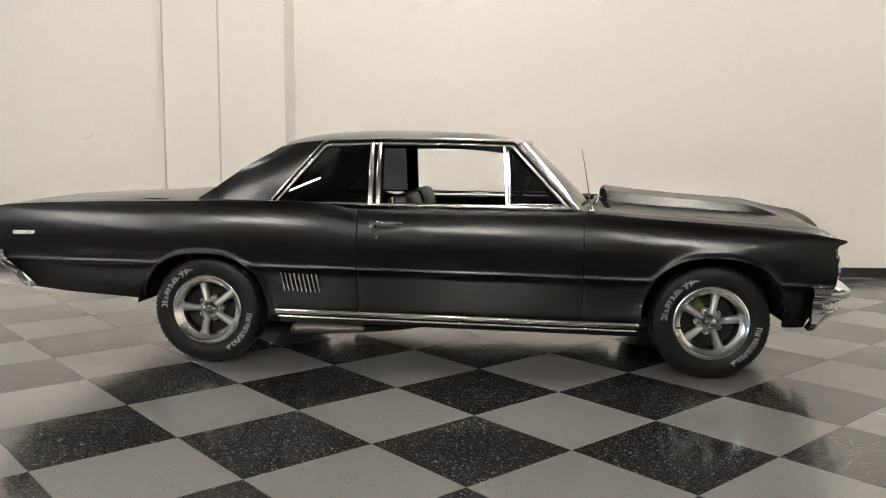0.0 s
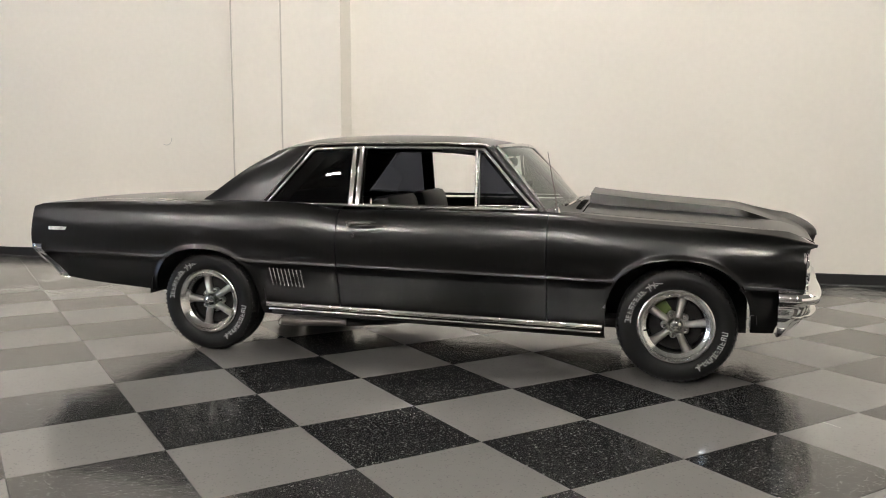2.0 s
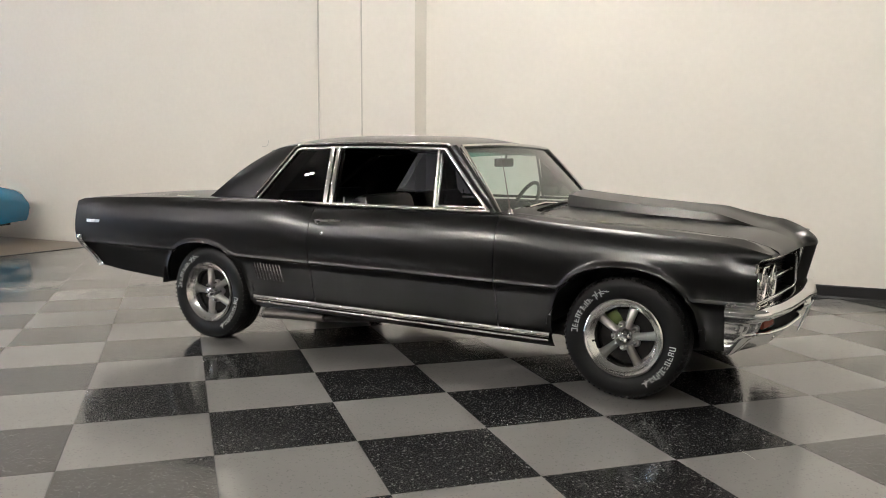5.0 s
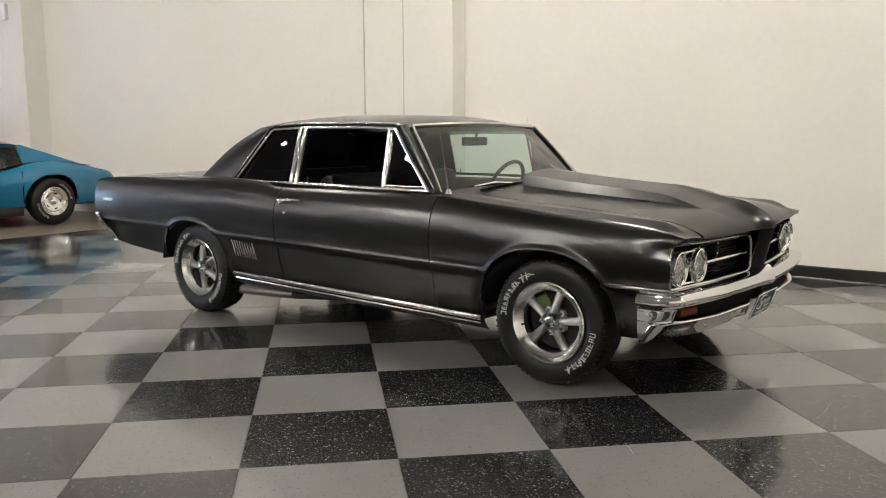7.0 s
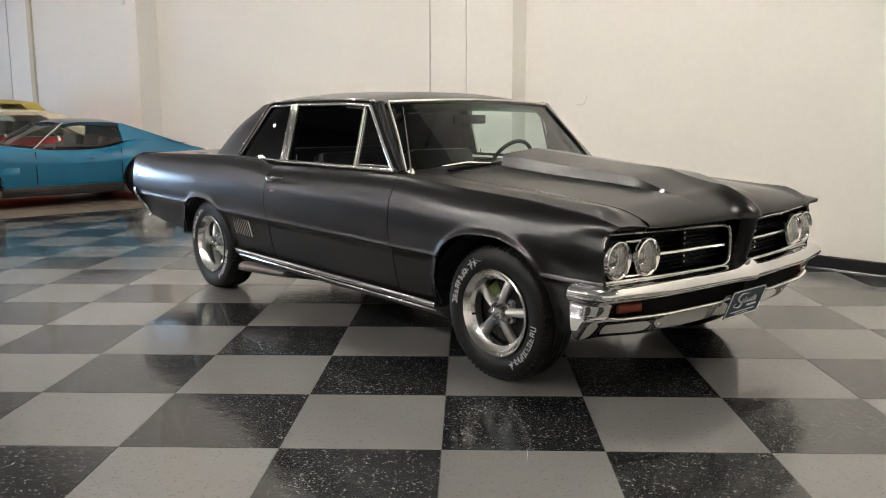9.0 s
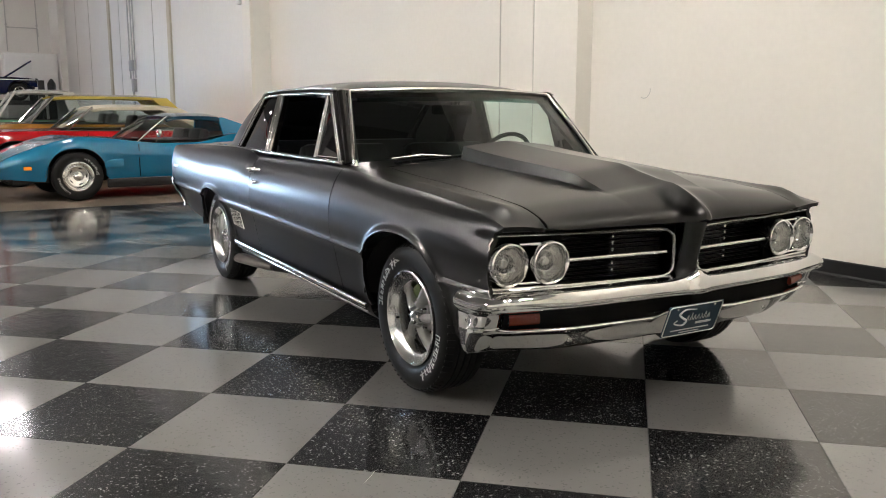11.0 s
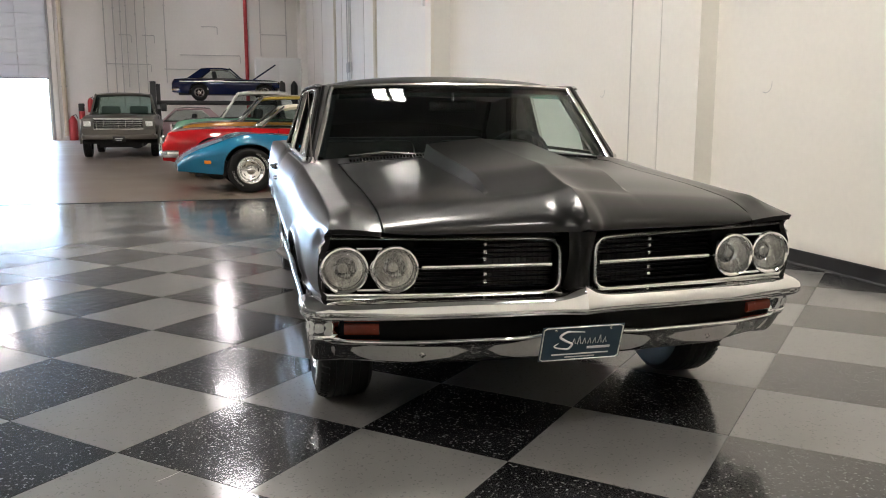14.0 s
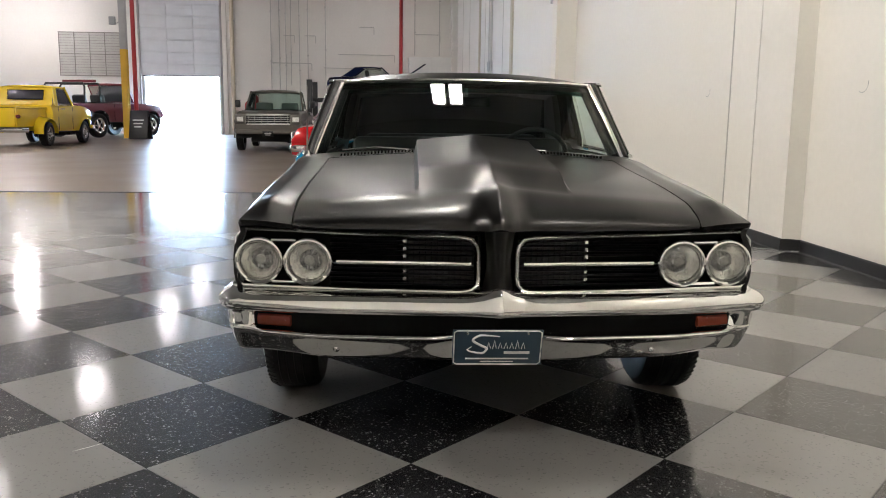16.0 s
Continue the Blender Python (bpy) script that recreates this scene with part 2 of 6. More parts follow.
def thing(name, m, label, category, group="", kind=""):
    """An empty at a thing's base that holds its parts."""
    ob = new(name)
    ob.empty_display_size = 0.2
    ob.matrix_world = m
    return tagged(ob, label, category, group, kind)


def thicken(ob, t, offset=-1.0):
    """Gives a sheet its thickness, with crisp rims."""
    bm = bmesh.new()
    bm.from_mesh(ob.data)
    for e in bm.edges:
        if e.is_boundary:
            e.smooth = False
    bm.to_mesh(ob.data)
    bm.free()
    s = ob.modifiers.new("thickness", 'SOLIDIFY')
    s.thickness, s.offset = t, offset
    return ob


def rounded(ob, w, n=2):
    b = ob.modifiers.new("edge", 'BEVEL')
    b.width, b.segments, b.limit_method = w, n, 'ANGLE'
    return ob


def box(size, at=(0, 0, 0), bm=None, turn=None, bevel=0.0):
    bm = bm or bmesh.new()
    m = Matrix.Translation(at) @ (turn or Matrix()) @ Matrix.Diagonal((*size, 1))
    r = bmesh.ops.create_cube(bm, size=1, matrix=m)
    if bevel:
        es = list({e for v in r["verts"] for e in v.link_edges})
        bmesh.ops.bevel(bm, geom=es, offset=bevel, segments=2, affect='EDGES', profile=0.5)
    return bm


def sheet(f, nu, nv, bm=None, closed_u=False, us=None, vs=None):
    """A grid of quads from f(u, v) with u and v in 0..1."""
    bm = bm or bmesh.new()
    us = us if us is not None else [i / nu for i in range(nu + 1)]
    vs = vs if vs is not None else [j / nv for j in range(nv + 1)]
    rows = [[bm.verts.new(f(u, v)) for v in vs] for u in us]
    for i in range(len(us) - 1):
        for j in range(len(vs) - 1):
            bm.faces.new((rows[i][j], rows[i + 1][j], rows[i + 1][j + 1], rows[i][j + 1]))
    if closed_u:
        for j in range(len(vs) - 1):
            bm.faces.new((rows[-1][j], rows[0][j], rows[0][j + 1], rows[-1][j + 1]))
    return bm


def weld(bm, d=1e-5):
    bmesh.ops.remove_doubles(bm, verts=bm.verts, dist=d)
    bmesh.ops.dissolve_degenerate(bm, edges=bm.edges, dist=d)
    return bm


def tube(pts, r, n=10, bm=None, closed=False, flat=1.0, up=(0, 0, 1)):
    """A round or flattened rod along points."""
    bm = bm or bmesh.new()
    pts = [Vector(p) for p in pts]
    rings = []
    for i, p in enumerate(pts):
        a, b = pts[i - 1] if (i or closed) else p, pts[(i + 1) % len(pts)] if (i < len(pts) - 1 or closed) else p
        d = (b - a).normalized()
        side = d.cross(Vector(up))
        side = side.normalized() if side.length > 1e-4 else Vector((1, 0, 0))
        top = side.cross(d)
        rr = r[i] if isinstance(r, (list, tuple)) else r
        rings.append([bm.verts.new(p + rr * (math.cos(k * 2 * math.pi / n) * side * flat + math.sin(k * 2 * math.pi / n) * top)) for k in range(n)])
    for i in range(len(rings) - (0 if closed else 1)):
        a, b = rings[i], rings[(i + 1) % len(rings)]
        for k in range(n):
            bm.faces.new((a[k], a[(k + 1) % n], b[(k + 1) % n], b[k]))
    if not closed:
        bm.faces.new(rings[0][::-1])
        bm.faces.new(rings[-1])
    return bm


def smooth_path(pts, n=40):
    """Points evenly spread on a smooth curve through a few given ones."""
    s = [0.0]
    for a, b in zip(pts, pts[1:]):
        s.append(s[-1] + (Vector(b) - Vector(a)).length)
    fs = [pchip(*[(s[i], p[k]) for i, p in enumerate(pts)]) for k in range(3)]
    return [tuple(g(s[-1] * i / n) for g in fs) for i in range(n + 1)]


def turned(profile, n=48, axis='y', bm=None):
    """A body of revolution from (radius, along) points, about the y or x axis."""
    bm = bm or bmesh.new()
    rings = []
    for r, a in profile:
        ring = []
        for k in range(n):
            c, s = math.cos(2 * math.pi * k / n), math.sin(2 * math.pi * k / n)
            ring.append(bm.verts.new((r * c, a, r * s) if axis == 'y' else (a, r * c, r * s)))
        rings.append(ring)
    for p, q in zip(rings, rings[1:]):
        for k in range(n):
            bm.faces.new((p[k], p[(k + 1) % n], q[(k + 1) % n], q[k]))
    return bm


# ---- the hall ----
WALL_Y, STEP_Y, STEP_X = 8.35, 8.03, -11.17
EAST, WEST, SOUTH, ROOF = 9.5, -37.0, -17.0, 7.6
TILE_EDGE = -7.5
DOOR = (-6.64, -3.13, 2.76)          # the open roller door: y from, y to, height of its lower edge


def structure(name, bm, mat, label, category, smooth=False):
    return tagged(part(name, bm, mat, None, "", smooth), label, category, kind="structure")


structure("ground", box((60, 40, 0.3), (-14, -4.5, -0.454)), M["concrete"], "bare concrete ground slab below the hall", "ground")
floor = structure("floor", box((EAST - TILE_EDGE, WALL_Y - SOUTH, 0.3), ((EAST + TILE_EDGE) / 2, (WALL_Y + SOUTH) / 2, -0.1535)), M["slab"], "checkered grey and charcoal vinyl tile floor with waxed sheen", "floor")
structure("concrete_floor", box((TILE_EDGE - WEST + 8, WALL_Y - SOUTH, 0.3), ((TILE_EDGE + WEST - 8) / 2, (WALL_Y + SOUTH) / 2, -0.152)), M["concrete"], "brownish sealed concrete workshop floor, glossy and stained", "floor")
structure("trim", box((0.05, WALL_Y - SOUTH, 0.006), (TILE_EDGE, (WALL_Y + SOUTH) / 2, 0.002)), M["base"], "dark edging strip between tile and concrete", "trim")

# long wall behind the car: plain wall, a proud panel with one slanted edge and a joint, then the hall's side wall
wall_h = ROOF
structure("wall_north", box((EAST - STEP_X, 0.3, wall_h), ((EAST + STEP_X) / 2, WALL_Y + 0.15, wall_h / 2)), M["wall"], "smooth cream painted wall behind the parked car", "wall")
structure("wall_north_hall", box((STEP_X - WEST, 0.62, wall_h), ((STEP_X + WEST) / 2, STEP_Y + 0.31, wall_h / 2)), M["wall_far"], "long white painted side wall with pilasters and stains", "wall")


def panel_strip(x0, x1, y, slant):
    """A flat panel that stands proud of the wall, with a slanted edge at its far end."""
    def f(u, v):
        px = [x0, x0, x1, x1 + slant][min(int(u * 3 + 0.5), 3)]
        py = [WALL_Y + 0.02, y, y, WALL_Y + 0.02][min(int(u * 3 + 0.5), 3)]
        return (px, py, v * wall_h)
    return sheet(f, 3, 1)


structure("pilaster", panel_strip(-3.79, -3.226, 8.215, 0.0), M["wall"], "cream painted pilaster panel proud of the wall", "pilaster")
structure("pilaster", panel_strip(-3.204, -2.53, 8.215, 0.0), M["wall"], "cream painted pilaster panel proud of the wall", "pilaster")
structure("trim", sheet(lambda u, v: (-2.5285 + .075 * u, 8.2155 + .15 * u, v * wall_h), 1, 1), M["edge"], "bevelled edge strip of the pilaster in a shaded wall tone", "trim")
structure("trim", box((0.024, 0.02, wall_h), (-3.215, 8.232, wall_h / 2)), M["joint"], "grey recessed joint between the pilaster panels", "trim")
structure("trim", box((0.014, 0.012, wall_h), (-3.799, 8.213, wall_h / 2)), M["joint"], "thin grey joint at the edge of the pilaster", "trim")
structure("wall_east", box((0.3, WALL_Y - SOUTH, wall_h), (EAST + 0.15, (WALL_Y + SOUTH) / 2, wall_h / 2)), M["wall"], "plain cream painted end wall", "wall")
# unseen closing wall, kept dark to hold reflections on the paint down
structure("wall_south", box((EAST - WEST, 0.3, wall_h), ((EAST + WEST) / 2, SOUTH - 0.15, wall_h / 2)), M["wall_dark"], "plain unseen wall across the hall, darkened to stand for its dim side", "wall")
structure("ceiling", box((EAST - WEST + 0.6, WALL_Y - SOUTH + 1.2, 0.2), ((EAST + WEST) / 2, (WALL_Y + SOUTH) / 2 + 0.3, wall_h + 0.1)), M["ceiling"], "painted steel deck ceiling", "ceiling")

# end wall with the opening of the roller door
bm = bmesh.new()
DOOR_TOP = 5.6
box((0.3, DOOR[0] - SOUTH, wall_h), (WEST - 0.15, (DOOR[0] + SOUTH) / 2, wall_h / 2), bm)
box((0.3, STEP_Y - DOOR[1], wall_h), (WEST - 0.15, (DOOR[1] + STEP_Y) / 2, wall_h / 2), bm)
box((0.3, DOOR[1] - DOOR[0], wall_h - DOOR_TOP), (WEST - 0.15, (DOOR[0] + DOOR[1]) / 2, (wall_h + DOOR_TOP) / 2), bm)
structure("wall_west", bm, M["wall_far"], "white painted end wall with a roller door opening", "wall")
tagged(part("backdrop", box((0.1, 16, 9), (WEST - 6, -4.2, 4.2)), glow("bright_daylight", (0.54, 0.74, 1.0), DAYLIGHT), None, "", False), "overexposed daylight outside the open door", "backdrop", kind="structure")


def baseboard(pts):
    """A black base strip with a rounded top along the foot of a wall."""
    bm = bmesh.new()
    prof = [(0, 0), (0.02, 0), (0.012, 0.01), (0.008, 0.098), (0.004, 0.108), (0, 0.108)]
    rows = []
    for i, p in enumerate(pts):
        d = Vector(pts[min(i + 1, len(pts) - 1)]) - Vector(pts[max(i - 1, 0)])
        nrm = Vector((d.y, -d.x)).normalized()
        rows.append([bm.verts.new((p[0] + nrm.x * o, p[1] + nrm.y * o, z + 0.001)) for o, z in prof])
    for a, b in zip(rows, rows[1:]):
        for k in range(len(prof)):
            bm.faces.new((a[k], a[(k + 1) % len(prof)], b[(k + 1) % len(prof)], b[k]))
    bm.faces.new(rows[0])
    bm.faces.new(rows[-1][::-1])
    return bm


structure("baseboard", baseboard([(TILE_EDGE - .1, WALL_Y - .002), (-3.79, WALL_Y - .002)]), M["base"], "black vinyl baseboard along the cream wall", "baseboard")
structure("baseboard", baseboard([(-3.80, 8.213), (-2.53, 8.213), (-2.455, WALL_Y - .002), (-2.3, WALL_Y - .002)]), M["base"], "black vinyl baseboard round the pilaster", "baseboard")
structure("baseboard", baseboard([(-2.3, WALL_Y - .002), (EAST, WALL_Y - .002)]), M["base"], "black vinyl baseboard along the cream wall", "baseboard")


# ---- ceiling lamps ----
tube_glow = glow("fluorescent_tube", (1.0, 0.945, 0.87), FIXTURE_GLOW)
steel_white = surface("white_enamel_reflector", (0.8, 0.8, 0.78), 0.35)


def high_bay(x, y, tube_mat=None):
    t = thing("high_bay_lamp", pose(x, y, ROOF - 0.75), "white high bay fluorescent lamp hung from the ceiling", "ceiling lamp", "hall lamps")
    for s in (-1, 1):
        part("reflector", box((0.66, 0.29, 0.03), (0, s * 0.185, 0.05)), steel_white, t, smooth=False)
        for k in (-1, 0, 1):
            part("tube", tube([(-0.29, s * 0.185 + k * 0.088, 0.0), (0.29, s * 0.185 + k * 0.088, 0.0)], 0.040, 10), tube_mat or tube_glow, t)
    for sx in (-0.26, 0.26):
        part("hanger", tube([(sx, 0, 0.07), (sx, 0, 0.75)], 0.008, 5), M["disc"], t)
        part("yoke", box((0.04, 0.70, 0.03), (sx, 0, 0.09)), steel_white, t, smooth=False)
    return t


high_bay(-.64, 5.2)
# tubes dimmed only to balance the light on floor and wall nearby
west_glow = glow("west_fluorescent_tube", (1.0, 0.945, 0.87), FIXTURE_GLOW * 0.42)
high_bay(-7.0, 4.1, west_glow)
# added fill lamp out of view, brightens the right-hand wall and floor
fill_glow = glow("fill_lamp_tube", (1.0, 0.945, 0.87), FIXTURE_GLOW * 0.8)
high_bay(5.4, 6.7, fill_glow)


def strip_lamp(x, y, tube_mat):
    """A slim two-tube batten that hangs lengthwise on two wires."""
    t = thing("strip_lamp", pose(x, y, ROOF - 0.75), "slim white twin tube strip lamp hung from the ceiling", "ceiling lamp", "strip lamps")
    part("reflector", box((1.06, 0.24, 0.03), (0, 0, 0.05)), steel_white, t, smooth=False)
    for k in (-1, 1):
        part("tube", tube([(-0.50, k * 0.055, 0.0), (0.50, k * 0.055, 0.0)], 0.034, 10), tube_mat, t)
    for sx in (-0.44, 0.44):
        part("hanger", tube([(sx, 0, 0.06), (sx, 0, 0.75)], 0.006, 5), M["disc"], t)
    return t


strip_glow = glow("bright_fluorescent_tube", (1.0, 0.945, 0.87), FIXTURE_GLOW * 2.8)
strip_0 = strip_lamp(-10.2, -5.5, strip_glow)
for x in (-5.8, -1.4, 3.0):
    copy_thing(strip_0, pose(x, -5.5, ROOF - 0.75))
# three rows across the hall; the nearer two dimmed to weaken their floor streaks
# the out-of-view row at -11.5 is brightened to make up the hall's light
for y, share in ((4.15, .20), (-3.7, .16), (-11.5, 1.15)):
    row_tube = glow("hall_fluorescent_tube", (1.0, 0.94, 0.955), FIXTURE_GLOW * share)
    row_lamp = high_bay(-12.8, y, row_tube)
    for x in (-19.6, -28.2, -34.0):
        copy_thing(row_lamp, pose(x, y, ROOF - 0.75))


# ---- the satin black coupe ----
# its own axes: x ahead, y to its left, z up, from the ground midway between the axles
COUPE = pose(-0.569, 5.255, 0, 0, 0, -1.85)
SQUAT = Vector((.99, 1.0, .975))
coupe = thing("coupe_car", COUPE @ Matrix.Diagonal((*SQUAT, 1)), "satin black two-door 1960s coupe with chrome trim, parked on checkered tiles", "car")
ARCHES = ((-1.43, 0.33, 0.372, 0.345), (1.455, 0.33, 0.385, 0.375))      # centre x and z, half length, height

ZT = pchip((-2.72, .922), (-2.70, .934), (-2.6, .944), (-2.3, .958), (-1.8, .971), (-1.0, .979), (-.78, .973), (-.66, .960), (-.56, .938), (-.3, .938), (.11, .939), (.75, .935), (1.05, .912), (1.25, .897), (1.7, .868), (1.9, .848), (2.0, .835), (2.08, .818), (2.15, .803))
WT = pchip((-2.72, .858), (-2.4, .850), (-1.6, .840), (-.6, .838), (.1, .838), (.75, .834), (1.6, .83), (2.0, .836), (2.15, .852))
SPAN = pchip((-2.72, .962), (-2.3, .985), (-1.5, 1.0), (0, 1.0), (1.4, 1.0), (1.9, .985), (2.15, .962))
ZC = pchip((-2.7, .618), (-1.83, .61), (-.9, .598), (.11, .584), (1.04, .567), (2.2, .55))
LOWER = pchip((0, .918), (.07, .899), (.5, .874), (1, .842))


def arch_z(x, arches):
    for cx, cz, r, h in arches:
        d = abs(x - cx) / r
        if d < 1:
            return cz + h * (1 - d ** 2.35) ** (1 / 2.35)
    return -1.0


def arch_lip(x, z, arches):
    out = 0.0
    for cx, cz, r, h in arches:
        e = ((abs(x - cx) / r) ** 2.35 + (max(z - cz, 0) / h) ** 2.35) ** (1 / 2.35) - 1
        if z > cz - .02:
            out += 0.015 * math.exp(-(max(e, 0) / .055) ** 2)
    return out


def coupe_bottom(x):
    if x < -1.43:
        return .43 + (x + 2.53) * (-.065)
    if x < 1.455:
        return .335 - (x + 1) * .016
    return .31


def coupe_xr(z):
    return -2.725 - .02 * step(.95, .7, z) if z > .64 else -2.745 + (.64 - z) * .86


def coupe_xf(z):
    return 2.15 - .052 * step(.806, .765, z) - (0.14 * step(.58, .30, z))


def coupe_skin(x, k, zb):
    """A place on the right flank: k from 0 at the foot to 1 at the crease and 2 at the shoulder."""
    zt, zc, s = ZT(x), ZC(x), SPAN(x)
    z0 = max(coupe_bottom(x), zb)
    pivot = max(zc, z0 + .03)
    z = z0 + k * (pivot - z0) if k < 1 else pivot + (k - 1) * (zt - pivot)
    if z >= zc:
        y = flank_curve(x)((z - zc) / (zt - zc))
    else:
        y = LOWER((zc - z) / max(zc - coupe_bottom(x), .05)) * s
    y += arch_lip(x, z, ARCHES)
    y -= .013 * math.exp(-((z - .748) / .024) ** 2) * step(1.97, 2.08, x)
    xx = x
    if x < -2.3:
        xx = -2.3 + (x + 2.3) * (coupe_xr(z) + 2.3) / (-.42)
    elif x > 1.9:
        xx = 1.9 + (x - 1.9) * (coupe_xf(z) - 1.9) / .25
    return xx, y, z


curves = {}


def flank_curve(x):
    """Section of the flank from the crease to the shoulder at a station."""
    if x not in curves:
        s, w = SPAN(x), WT(x)
        d = .921 * s - w
        curves[x] = pchip((0, .918 * s), (.05, .909 * s), (.2, .9195 * s), (.38, .9205 * s), (.52, .921 * s - .06 * d), (.66, .921 * s - .19 * d), (.78, .921 * s - .37 * d), (.88, .921 * s - .59 * d), (.95, .921 * s - .80 * d), (.985, .921 * s - .94 * d), (1, w))
    return curves[x]


def spread(x0, x1, n, arches):
    """Stations along a panel, denser at the wheel openings' edges."""
    xs = {x0 + (x1 - x0) * i / n for i in range(n + 1)}
    for cx, cz, r, h in arches:
        for i in range(41):
            x = cx - r * math.cos(math.pi * i / 40)
            if x0 < x < x1:
                xs.add(x)
    out = []
    for x in sorted(xs):
        if not out or x - out[-1] > .004 or x == x1:
            out.append(x)
    return out


def flank(x0, x1, n, inner, side):
    """One panel of a flank, with its top edge turned in to y = inner(x)."""
    ks = [0, .15, .35, .6, .8, .93, .98, 1, 1.02, 1.06, 1.14, 1.25, 1.38, 1.5, 1.62, 1.72, 1.8, 1.84, 1.88, 1.90, 1.93, 1.955, 1.978, 2]
    bm = bmesh.new()
    rows = []
    for x in spread(x0, x1, n, ARCHES):
        zb = arch_z(x, ARCHES)
        row = [coupe_skin(x, k, zb) for k in ks]
        lx, ly, lz = row[-1]
        yi = inner(x)
        for q in (.05, .12, .2, .28, .34, .38, .42, .46, .52, .62, .75, .88, 1.0):
            y = ly + (yi - ly) * q
            row.append((lx if x < 1.9 else top_x(lx, y), y, top_z(x, y)))
        rows.append([bm.verts.new((a, side * b, c)) for a, b, c in row])
    for a, b in zip(rows, rows[1:]):
        for j in range(len(a) - 1):
            bm.faces.new((a[j], b[j], b[j + 1], a[j + 1]))
    return weld(bm)


NOSE = pchip((0, 2.275), (.03, 2.27), (.09, 2.215), (.3, 2.195), (.67, 2.165), (.9, 2.15))


def top_x(x, y):
    """The front edge of hood and fenders runs back to the sides."""
    return x if x < 1.9 else 1.9 + (x - 1.9) * (NOSE(abs(y)) - 1.9) / .25


CREST = pchip((.6, .005), (1.2, .006), (1.7, .008), (1.85, .012), (2.04, .024), (2.2, .024))


def top_z(x, y):
    """Height of the upper face between the shoulders; x as along the shoulder."""
    y = abs(y)
    zt, w = ZT(x), WT(x)
    if x > .6:
        z = zt + .054 * (1 - (y / w) ** 2)
        # a narrow crest along the fender, inside its edge, that ends short of the tip
        d = y - (w - .066)
        z += CREST(x) * (1 - step(2.045, 2.085, x)) * (math.exp(-(d / .050) ** 2) if d < 0 else max(1 - d / .066, 0))
        # the front edge turns down in a tight roll
        r = min(max((x - 1.985) / .165, 0), 1)
        lip = .778 + .025 * step(.55, .834, y)
        z = lip + (z - lip) * (1 - r ** 2.4) ** (1 / 2.4) if z > lip else z
    else:
        z = zt + .022 * (1 - (y / w) ** 2)
    return z


def both(name, make, mat, label="", solid=0.0):
    """The same part on the right and on the left side."""
    out = []
    for side in (-1, 1):
        ob = part(name, make(side), mat, coupe, label)
        if solid:
            thicken(ob, solid)
        out.append(ob)
    return out


GAP_Y = 0.675
both("rear_quarter_panel", lambda s: flank(-2.72, -.527, 34, lambda x: .66 if x < -1.95 else .66 + .11 * step(-1.95, -1.75, x), s), M["black"], "", .018)
both("door", lambda s: flank(-.521, .744, 18, lambda x: .795, s), M["black"], "satin black door with a sharp crease", .018)
both("front_fender", lambda s: flank(.750, 2.15, 30, lambda x: GAP_Y + .006, s), M["black"], "", .018)

# hood with its raised centre
SCOOP = pchip((.93, .064), (1.25, .055), (1.6, .047), (1.77, .044), (1.88, .026), (1.96, .006), (1.985, 0), (2.2, 0))
BLADE = pchip((.9, 0), (1.55, .001), (1.85, .010), (2.0, .018), (2.1, .020), (2.15, .014))


def hood_point(u, y):
    x = .925 + u * (2.15 - .925)
    a = abs(y)
    z = top_z(x, y)
    # raised centre with steep sides and a gabled top, running out into a blade at the nose
    z += SCOOP(x) * min(max((.277 - a) / .015, 0), 1)
    z += .021 * max(1 - a / .262, 0) * (1 - step(2.02, 2.15, x))
    z += BLADE(x) * math.exp(-(a / .040) ** 1.35)
    return (top_x(x, y), y, z)


hv = [-.675, -.66, -.635, -.6, -.55, -.48, -.41, -.35, -.31, -.29, -.282, -.277, -.262, -.256, -.24, -.2, -.15, -.11, -.08, -.06, -.045, -.032, -.022, -.013, -.006]
hv = hv + [0.0] + [-y for y in reversed(hv)]
hu = [i / 40 for i in range(35)] + [.87 + .01 * i for i in range(10)] + [.965, .972, .979, .985, .990, .994, .997, .999, 1.0]
hood = part("hood", sheet(lambda u, y: hood_point(u, y), 1, 1, us=sorted(set(hu)), vs=hv), M["black"], coupe, "satin black hood with a raised centre scoop")
for e in hood.data.edges:
    a, b = (hood.data.vertices[k].co for k in e.vertices)
    if min(abs(abs(a.y) - c) + abs(abs(b.y) - c) for c in (.262, .277)) < 1e-4 and a.x < 1.99:
        e.use_edge_sharp = True
thicken(hood, .015)
# black block stands for the shaded mouth of the scoop
part("scoop_opening", box((.02, .51, .055), (.929, 0, .992)), M["gap"], hood, smooth=False)

# centre beak between the grilles
def beak(u, v):
    y = (v - .5) * 2
    z = .782 - u * .215
    w = .052 - .012 * math.sin(u * math.pi)
    return (2.270 - .05 * u - .055 * abs(y) ** 2.2, y * w, z)
thicken(part("nose_panel", sheet(beak, 8, 12), M["black"], coupe), .02)

# cowl between hood and windscreen
def cowl(u, v):
    y = (v - .5) * 2 * .80
    x0 = .70 + .16 * (1 - (y / .8) ** 2)
    x = x0 + u * (.918 - x0) if x0 < .915 else .918
    return (x, y, top_z(.85, y) - .004 + .016 * (1 - u))
part("cowl_panel", sheet(cowl, 4, 20), M["black"], coupe)
for s in (-1, 1):
    for k in range(26):
        y = s * (.22 + .016 * k)
        part("cowl_slot", box((.030, .007, .012), (.890, y, top_z(.85, y) + .004)), M["gap"], coupe, smooth=False)

